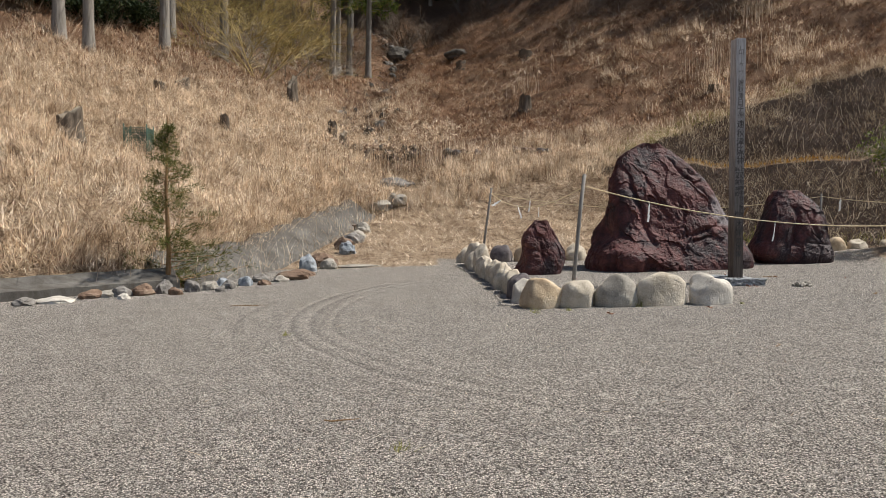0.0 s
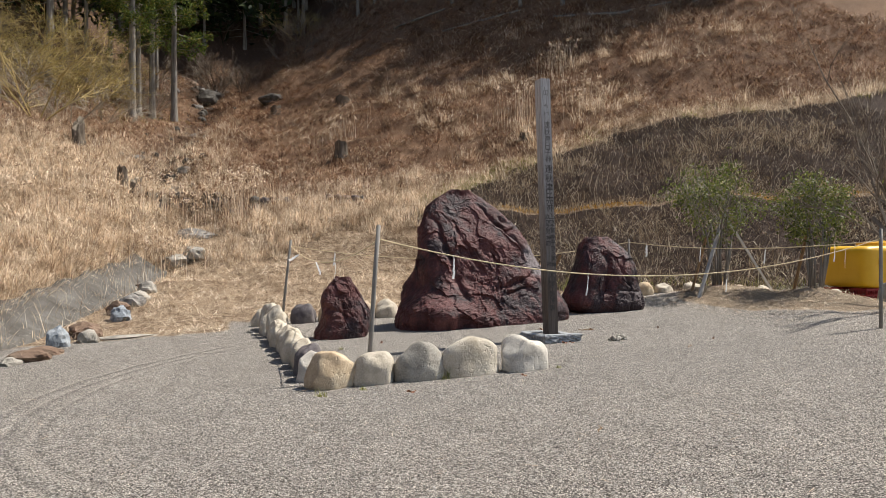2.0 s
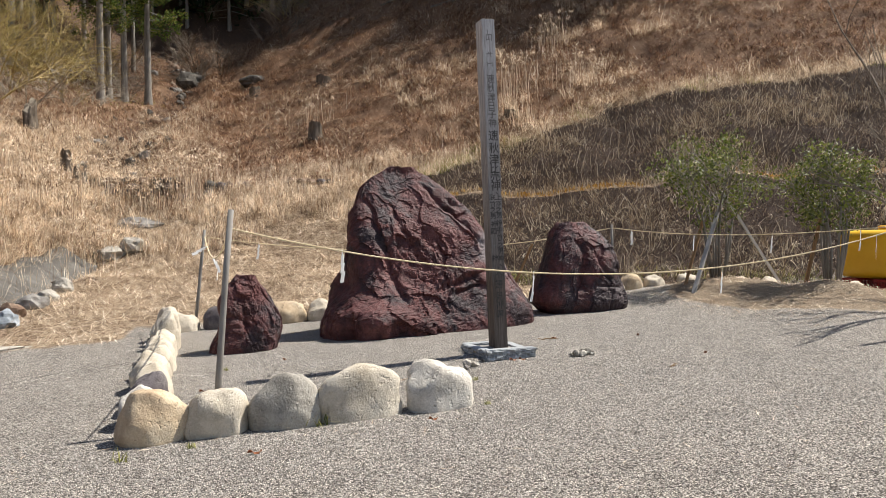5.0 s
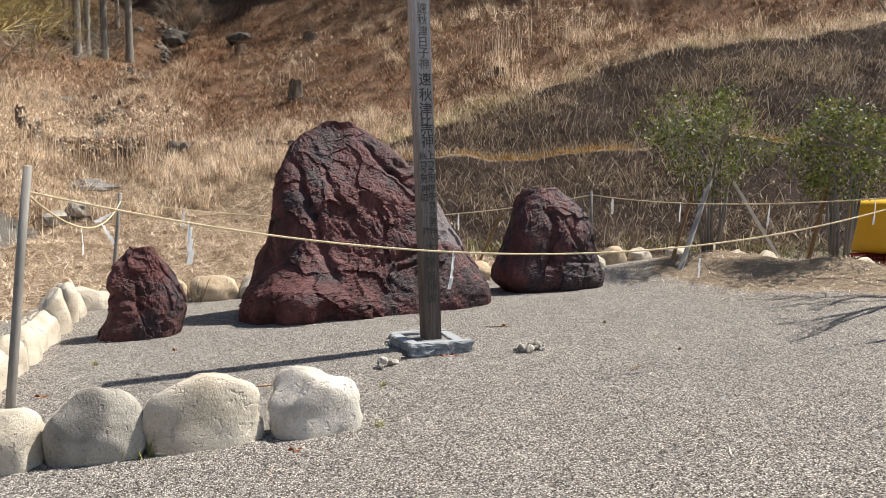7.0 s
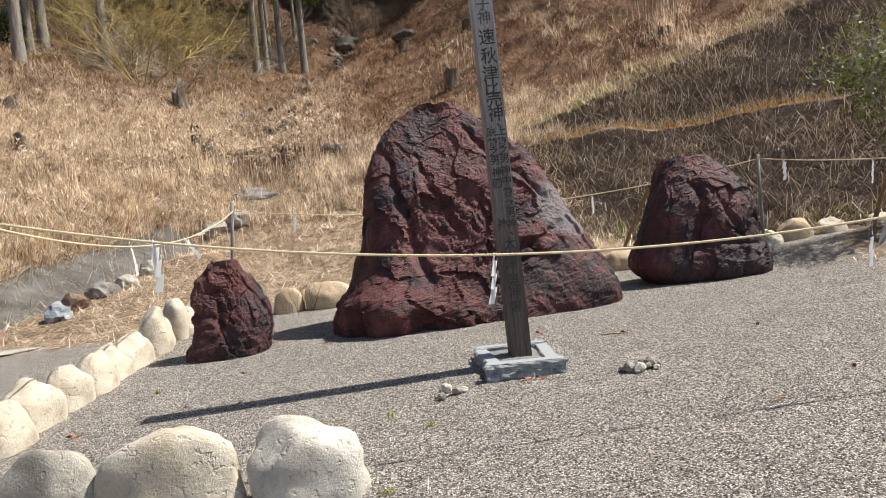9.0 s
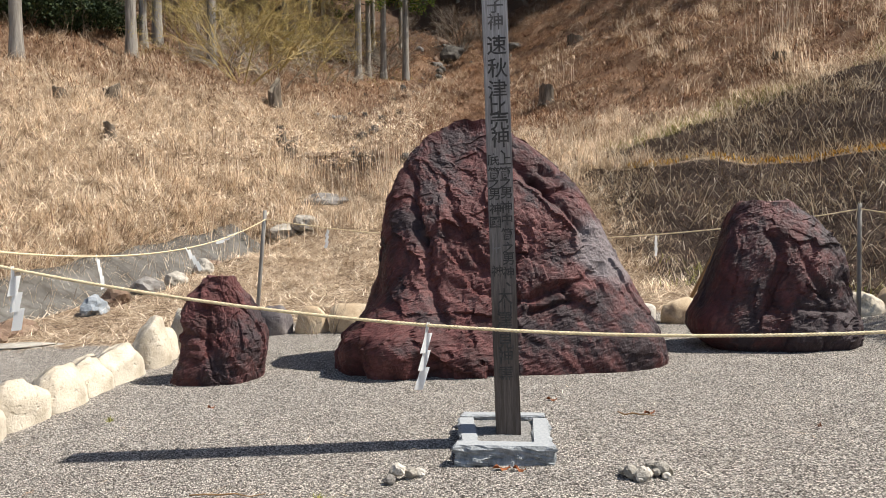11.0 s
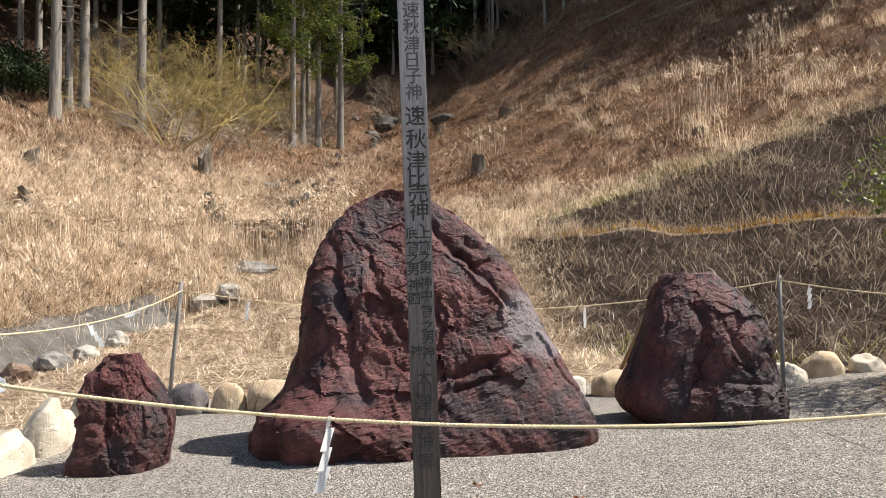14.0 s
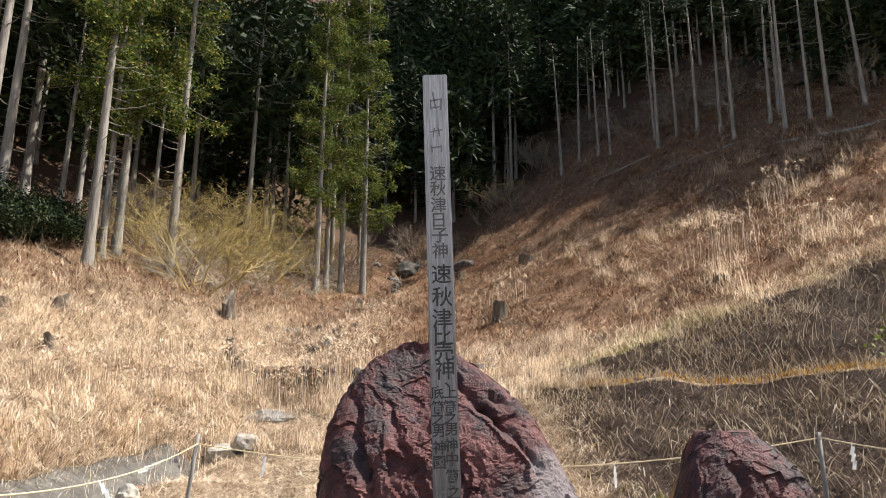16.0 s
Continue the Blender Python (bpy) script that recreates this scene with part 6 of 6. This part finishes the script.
# straw hanging over the channel's top edge
P, r = scatter(30000, -12, -5, 0, 13, lambda x, y: smoothstep(0.5, 0.72, swale_side(x, y)) * smoothstep(1.7, 1.2, swale_side(x, y)), 5)
n = len(P)
parts.append(blades(P, downhill(P) + r.normal(0, 0.7, n), r.uniform(0.2, 0.65, n), r.uniform(0.3, 1.3, n), r.uniform(0.2, 0.9, n), r.uniform(0.006, 0.012, n)))
# stalks rooted along the channel's toe and fallen across the lining
P, r = scatter(2600, -10, -5, 1, 13, lambda x, y: smoothstep(-0.5, -0.1, swale_side(x, y)) * smoothstep(0.5, 0.1, swale_side(x, y)), 18)
n = len(P)
P[:, 2] += 0.1
parts.append(blades(P, r.uniform(0, 6.283, n), r.uniform(0.25, 0.75, n), r.uniform(0.1, 1.3, n), r.uniform(0.0, 0.7, n), r.uniform(0.004, 0.008, n)))
stuff("dry_grass", parts, STRAW, "blond dry winter grass matted over the slope", "grass")

# rusty fern litter on the cleared slope, with straw among it
def right_cover(x, y):
    g, l, nn, dd = zone(x, y)
    return smoothstep(0.2, 0.8, l) * (1 - nn) * (1 - 0.55 * wood_zone(x, y)) * smoothstep(-6.5, -4.0, x)
parts = []
P, r = scatter(130000, -7, 30, 6, 66, lambda x, y: right_cover(x, y) * np.clip(1.4 - 0.012 * y, 0.5, 1), 6)
n = len(P)
parts.append(blades(P, r.uniform(0, 6.283, n), r.uniform(0.12, 0.45, n), r.uniform(0.8, 1.6, n), r.uniform(0.0, 0.8, n), r.uniform(0.010, 0.03, n)))
# leaf litter along the wood's edge and the creek
P, r = scatter(130000, -24, 0, 14, 62, lambda x, y: smoothstep(18.5, 26, -0.77 * x + 0.63 * y) * smoothstep(46, 40, -0.77 * x + 0.63 * y), 19)
n = len(P)
parts.append(blades(P, r.uniform(0, 6.283, n), r.uniform(0.12, 0.45, n), r.uniform(0.6, 1.5, n), r.uniform(0.0, 0.8, n), r.uniform(0.012, 0.035, n)))
# mounded clumps of fern
P, r = scatter(12500, -7, 30, 6, 62, lambda x, y: right_cover(x, y) * np.clip(1.5 - 0.015 * y, 0.4, 1), 17)
q = 26
size = np.repeat(r.uniform(0.15, 0.55, len(P)), q)
Q = np.repeat(P, q, axis=0)
n = len(Q)
rad, ang = np.sqrt(r.rand(n)), r.uniform(0, 6.283, n)
Q[:, 0] += rad * size * np.cos(ang)
Q[:, 1] += rad * size * np.sin(ang)
Q[:, 2] = height(Q[:, 0], Q[:, 1]) + size * 0.75 * (1 - rad ** 2) - 0.03
parts.append(blades(Q, ang + r.normal(0, 0.8, n), r.uniform(0.12, 0.36, n), r.uniform(0.6, 1.5, n), r.uniform(0.2, 1.0, n), r.uniform(0.010, 0.03, n)))
stuff("withered_fern", parts, FERN, "rust-brown withered fern and litter on a cleared slope", "undergrowth")
parts = []
P, r = scatter(120000, -7, 30, 6, 62, lambda x, y: right_cover(x, y) * smoothstep(-0.10, 0.14, fbm(x - 9, y + 3, 3.0, 4)), 7)
n = len(P)
parts.append(blades(P, r.uniform(0, 6.283, n), r.uniform(0.2, 0.65, n), r.uniform(0.7, 1.5, n), r.uniform(0.0, 0.7, n), r.uniform(0.009, 0.022, n)))
# crests above the netting
P, r = scatter(120000, 0.5, 26, 4, 24, lambda x, y: smoothstep(-0.6, 0.2, bench_s(x, y) - upper_edge_s(x)) * smoothstep(1.9, 0.6, bench_s(x, y) - upper_edge_s(x)) * smoothstep(1, 3, x), 8)
n = len(P)
parts.append(blades(P, downhill(P) + r.normal(0, 0.7, n), r.uniform(0.2, 0.6, n), r.uniform(0.5, 1.3, n), r.uniform(0.2, 0.9, n), r.uniform(0.006, 0.013, n)))
# rank clumps on the upper slope
P, r = scatter(260, 6, 24, 15, 34, lambda x, y: right_cover(x, y) * tall_patch(x + 7, y), 9)
Q = np.repeat(P, 60, axis=0)
n = len(Q)
Q[:, :2] += r.normal(0, 0.22, (n, 2))
parts.append(blades(Q, downhill(Q) + r.normal(0, 0.9, n), r.uniform(0.4, 1.1, n), r.uniform(0.2, 1.0, n), r.uniform(0.4, 1.2, n), r.uniform(0.006, 0.014, n)))
# side bank left of the netting
P, r = scatter(36000, 0, 6, 6.0, 17, lambda x, y: smoothstep(-6.4, -5.6, bench_s(x, y)) * smoothstep(3.0, 1.6, x + 0.12 * bench_s(x, y)) * smoothstep(0.3, 1.5, x), 10)
n = len(P)
parts.append(blades(P, r.uniform(0, 6.283, n), r.uniform(0.15, 0.5, n), r.uniform(0.8, 1.5, n), r.uniform(0.0, 0.7, n), r.uniform(0.005, 0.013, n)))
stuff("dry_grass", parts, STRAW, "pale dry grass clumps and fringes on the slope", "grass")

# netted banks: the black mesh net drawn as dark fibre, with straw poking through
def net_cover(x, y):
    return zone(x, y)[2]
P, r = scatter(120000, 1, 20, 2, 18, net_cover, 11)
n = len(P)
P[:, 2] += 0.01
stuff("coir_netting", [blades(P, r.uniform(0, 6.283, n), r.uniform(0.05, 0.17, n), r.uniform(1.0, 1.6, n), r.uniform(0.0, 0.5, n), r.uniform(0.008, 0.022, n))], NETFIBRE, "black mesh netting over the bank, made of dark brown fibres", "netting")
parts = []
P, r = scatter(66000, 1, 20, 2, 18, lambda x, y: net_cover(x, y) * (0.25 + 0.75 * smoothstep(-0.08, 0.12, fbm(x, y, 1.6, 3))), 12)
n = len(P)
parts.append(blades(P, downhill(P) + r.normal(0, 1.0, n), 0.12 + 0.6 * r.rand(n) ** 1.6, r.uniform(0.5, 1.35, n), r.uniform(0.2, 1.1, n), r.uniform(0.006, 0.013, n)))
# straw over the ledge
P, r = scatter(80000, 2.4, 20, 2, 15, lambda x, y: smoothstep(0.0, 0.25, bench_s(x, y)) * smoothstep(0.9, 0.5, bench_s(x, y)), 13)
n = len(P)
parts.append(blades(P, downhill(P) + r.normal(0, 0.8, n), r.uniform(0.12, 0.55, n), r.uniform(0.4, 1.3, n), r.uniform(0.2, 0.9, n), r.uniform(0.006, 0.012, n)))
stuff("bleached_straw", parts, NETSTRAW, "bleached straw poking through dark netting", "grass")
parts = []
P, r = scatter(80000, 3, 20, 2, 14, lambda x, y: smoothstep(-0.32, -0.12, bench_s(x, y)) * smoothstep(0.12, -0.05, bench_s(x, y)) * smoothstep(-0.05, 0.12, fbm(x, y + 4, 1.6, 3) + 0.02), 14)
n = len(P)
P[:, 2] += 0.05
stuff("ochre_moss", [blades(P, r.uniform(0, 6.283, n), r.uniform(0.06, 0.18, n), r.uniform(0.2, 1.3, n), r.uniform(0.0, 0.6, n), r.uniform(0.012, 0.03, n))], OCHRE, "ochre moss along the ledge of the netted bank", "moss")
parts = []
P, r = scatter(170000, 2, 22, 3, 24, lambda x, y: np.maximum(net_cover(x, y) * smoothstep(-4.2, -5.2, bench_s(x, y)) * 0.5, 0.95 * smoothstep(-0.5, 0.1, bench_s(x, y) - upper_edge_s(x)) * smoothstep(1.3, 0.5, bench_s(x, y) - upper_edge_s(x)) * smoothstep(2, 4, x)) * smoothstep(-0.12, 0.06, fbm(x + 3, y, 1.8, 3)), 15)
n = len(P)
parts.append(blades(P, r.uniform(0, 6.283, n), r.uniform(0.08, 0.28, n), r.uniform(0.3, 1.3, n), r.uniform(0.0, 0.6, n), r.uniform(0.008, 0.018, n)))
P, r = scatter(9000, -14, -5, 27, 44, lambda x, y: smoothstep(0.02, 0.12, fbm(x + 3, y, 2.2, 3)) * smoothstep(29, 30, -0.77 * x + 0.63 * y), 16)
n = len(P)
parts.append(blades(P, r.uniform(0, 6.283, n), r.uniform(0.05, 0.2, n), r.uniform(0.3, 1.3, n), r.uniform(0.0, 0.6, n), r.uniform(0.02, 0.04, n)))
stuff("moss_and_weeds", parts, MOSS, "yellow-green moss and weeds on banks", "moss")


# reeds with plumes
def reeds(cx, cy, n, hgt, seed, label):
    r = np.random.RandomState(seed)
    P = np.stack([cx + r.normal(0, 0.6, n), cy + r.normal(0, 0.5, n), np.zeros(n)], 1)
    P[:, 2] = height(P[:, 0], P[:, 1])
    az, L = r.uniform(0, 6.283, n), hgt * r.uniform(0.6, 1.05, n)
    lean = r.uniform(0.02, 0.22, n)
    root = empty("reed_clump", pose(cx, cy, height_at(cx, cy)))
    V, F = blades(P, az, L, lean, r.uniform(0.0, 0.15, n), np.full(n, 0.014))
    c = np.array([cx, cy, height_at(cx, cy)])
    tagged(part("stalk", np_mesh("stalks", V - c, F, STRAW), root), kind="stuff")
    tips = V.reshape(-1, 5, 3)[: n // 3, 4]
    v, f = sprays(tips, 14, 0.13, 0.016, seed, -0.5, None, 0.05)
    tagged(part("plume", np_mesh("plumes", v - c, f, STRAW), root, "pale fluffy plumes"), kind="stuff")
    return tagged(root, label, "reeds", "reed clumps")


for k, (x, y, n, h) in enumerate(((9.6, 21.3, 60, 2.0), (10.5, 21.9, 50, 1.8), (12.5, 20.5, 50, 1.2), (13.6, 22.0, 50, 1.3), (-3.6, 17.2, 160, 1.7), (-2.9, 18.0, 120, 1.4), (2.5, 29.0, 80, 1.5), (14.5, 26.0, 60, 1.8), (-5.9, 12.0, 60, 1.1), (-5.3, 17.2, 110, 1.1), (-4.4, 17.0, 90, 1.0), (-6.0, 17.6, 90, 1.3), (-8.3, 17.5, 90, 1.0), (-9.0, 13.5, 90, 1.0), (-7.2, 14.5, 80, 1.0))):
    reeds(x, y, n, h, 60 + k, "clump of tall dry reeds with pale plumes")


# loose stones on the yard
def pebbles(n, x0, x1, y0, y1, size, seed):
    P, r = scatter(n, x0, x1, y0, y1, lambda x, y: zone(x, y)[0], seed)
    n = len(P)
    s = size * r.uniform(0.5, 1.5, n) ** 1.3
    O = np.array([(1, 0, -0.2), (0, 1, -0.2), (-1, 0, -0.2), (0, -1, -0.2), (0, 0, 0.75)])
    V = O[None] * (1 + r.uniform(-0.35, 0.35, (n, 5, 3))) * s[:, None, None]
    a = r.uniform(0, 6.283, n)
    c, q = np.cos(a)[:, None], np.sin(a)[:, None]
    V = np.stack([V[..., 0] * c - V[..., 1] * q, V[..., 0] * q + V[..., 1] * c, V[..., 2]], -1)
    V = V + (P + np.array([0, 0, 0.002]))[:, None]
    T = np.array([(0, 1, 4), (1, 2, 4), (2, 3, 4), (3, 0, 4)])
    F = (np.arange(n)[:, None, None] * 5 + T[None]).reshape(-1, 3)
    return V.reshape(-1, 3), F


stuff("loose_gravel", [pebbles(34000, -7.5, 5, -9.5, 4.5, 0.0062, 31), pebbles(36000, -3.5, 3.2, -3.6, 2.2, 0.0055, 32), pebbles(50000, -7, 2.5, -8, -1.5, 0.0062, 36), pebbles(300, -8, 6, -9, 4, 0.015, 33)], PEBBLE, "small loose grey and white gravel stones", "gravel")
# straw and twigs blown on the gravel and the mound
P, r = scatter(9000, 3.9, 9, -0.5, 4.6, lambda x, y: zone(x, y)[3], 34)
n = len(P)
P[:, 2] += 0.008
V1 = blades(P, r.uniform(0, 6.283, n), r.uniform(0.06, 0.22, n), r.uniform(1.3, 1.6, n), r.uniform(-0.1, 0.1, n), r.uniform(0.005, 0.012, n))
P, r = scatter(500, -7, 5, -7, 4, lambda x, y: zone(x, y)[0], 35)
n = len(P)
P[:, 2] += 0.012
V2 = blades(P, r.uniform(0, 6.283, n), r.uniform(0.04, 0.14, n), r.uniform(1.4, 1.6, n), r.uniform(-0.1, 0.1, n), r.uniform(0.004, 0.008, n))
stuff("blown_straw", [V1, V2], STRAW, "scattered straw bits on soil and gravel", "straw")


def leaf(x, y, s, turn, material=LEAF_RED):
    bm = bmesh.new()
    n = 8
    vs = [bm.verts.new((s * (i / n - 0.5) * 2, 0.32 * s * math.sin(math.pi * i / n) * k, 0.012 + 0.02 * abs(k) * math.sin(i * 0.9))) for k in (-1, 0, 1) for i in range(n + 1)]
    for k in range(2):
        for i in range(n):
            a = k * (n + 1) + i
            q = [vs[a], vs[a + 1], vs[a + n + 2], vs[a + n + 1]]
            bm.faces.new(q)
    bmesh.ops.remove_doubles(bm, verts=bm.verts[:], dist=1e-5)
    ob = new("fallen_leaf", from_bm("fallen_leaf", bm, material))
    ob.matrix_basis = pose(x, y, height_at(x, y), 0, 0, turn)
    return tagged(ob, "curled red-brown fallen leaf on gravel", "leaf", "fallen leaves")


for x, y, s, a in ((-0.04, -0.5, 0.05, 10), (0.06, -0.52, 0.04, -20), (1.0, 0.55, 0.05, 30), (2.0, 0.2, 0.035, 60), (-3.2, -0.4, 0.05, 15), (0.35, 0.95, 0.04, 0), (1.9, -1.2, 0.03, 80), (-2.3, 0.9, 0.03, 45), (-2.9, -2.6, 0.05, 5), (-1.55, -2.35, 0.04, 5)):
    leaf(x, y, s, a)


def weed(x, y, n, s, seed):
    r = np.random.RandomState(seed)
    P = np.zeros((n, 3))
    P[:, :2] = r.normal(0, s * 0.25, (n, 2))
    V, F = blades(P, r.uniform(0, 6.283, n), r.uniform(0.5, 1.0, n) * s, r.uniform(0.3, 1.3, n), r.uniform(0.0, 0.6, n), r.uniform(0.003, 0.007, n))
    ob = new("weed", np_mesh("weed", V, F, MOSS))
    ob.matrix_basis = pose(x, y, height_at(x, y))
    return tagged(ob, "tiny green weed tuft growing in gravel", "weed", "weeds in the gravel")


for k, (x, y, s) in enumerate(((-5.55, -6.85, 0.09), (-3.75, -2.35, 0.12), (-3.3, -2.25, 0.07), (-6.6, -3.3, 0.08), (-1.0, -0.9, 0.07), (0.2, 0.1, 0.08), (-0.75, -1.2, 0.06), (-2.95, 0.6, 0.06), (-1.0, -2.1, 0.07), (-2.35, -2.1, 0.16))):
    weed(x, y, 26, s, 70 + k)


def twig(x, y, ln, turn, seed):
    r = random.Random(seed)
    pts = [(ln * (i / 5 - 0.5), r.uniform(-0.02, 0.02), 0.012 + r.uniform(0, 0.01)) for i in range(6)]
    vs, fs = tube(pts, [0.004, 0.005, 0.005, 0.004, 0.003, 0.002], 5)
    ob = new("twig", mesh_of("twig", vs, fs, PLANK_BROWN))
    ob.matrix_basis = pose(x, y, height_at(x, y), 0, 0, turn)
    return tagged(ob, "thin brown twig lying on gravel", "twig", "fallen twigs")


for k, (x, y, ln, a) in enumerate(((-5.9, -6.3, 0.22, 8), (-1.5, -0.85, 0.4, 4), (0.9, 0.5, 0.25, -12), (-2.0, -4.6, 0.2, 50), (1.2, -1.6, 0.2, 30), (-7.3, -1.2, 0.5, 15))):
    twig(x, y, ln, a, k)
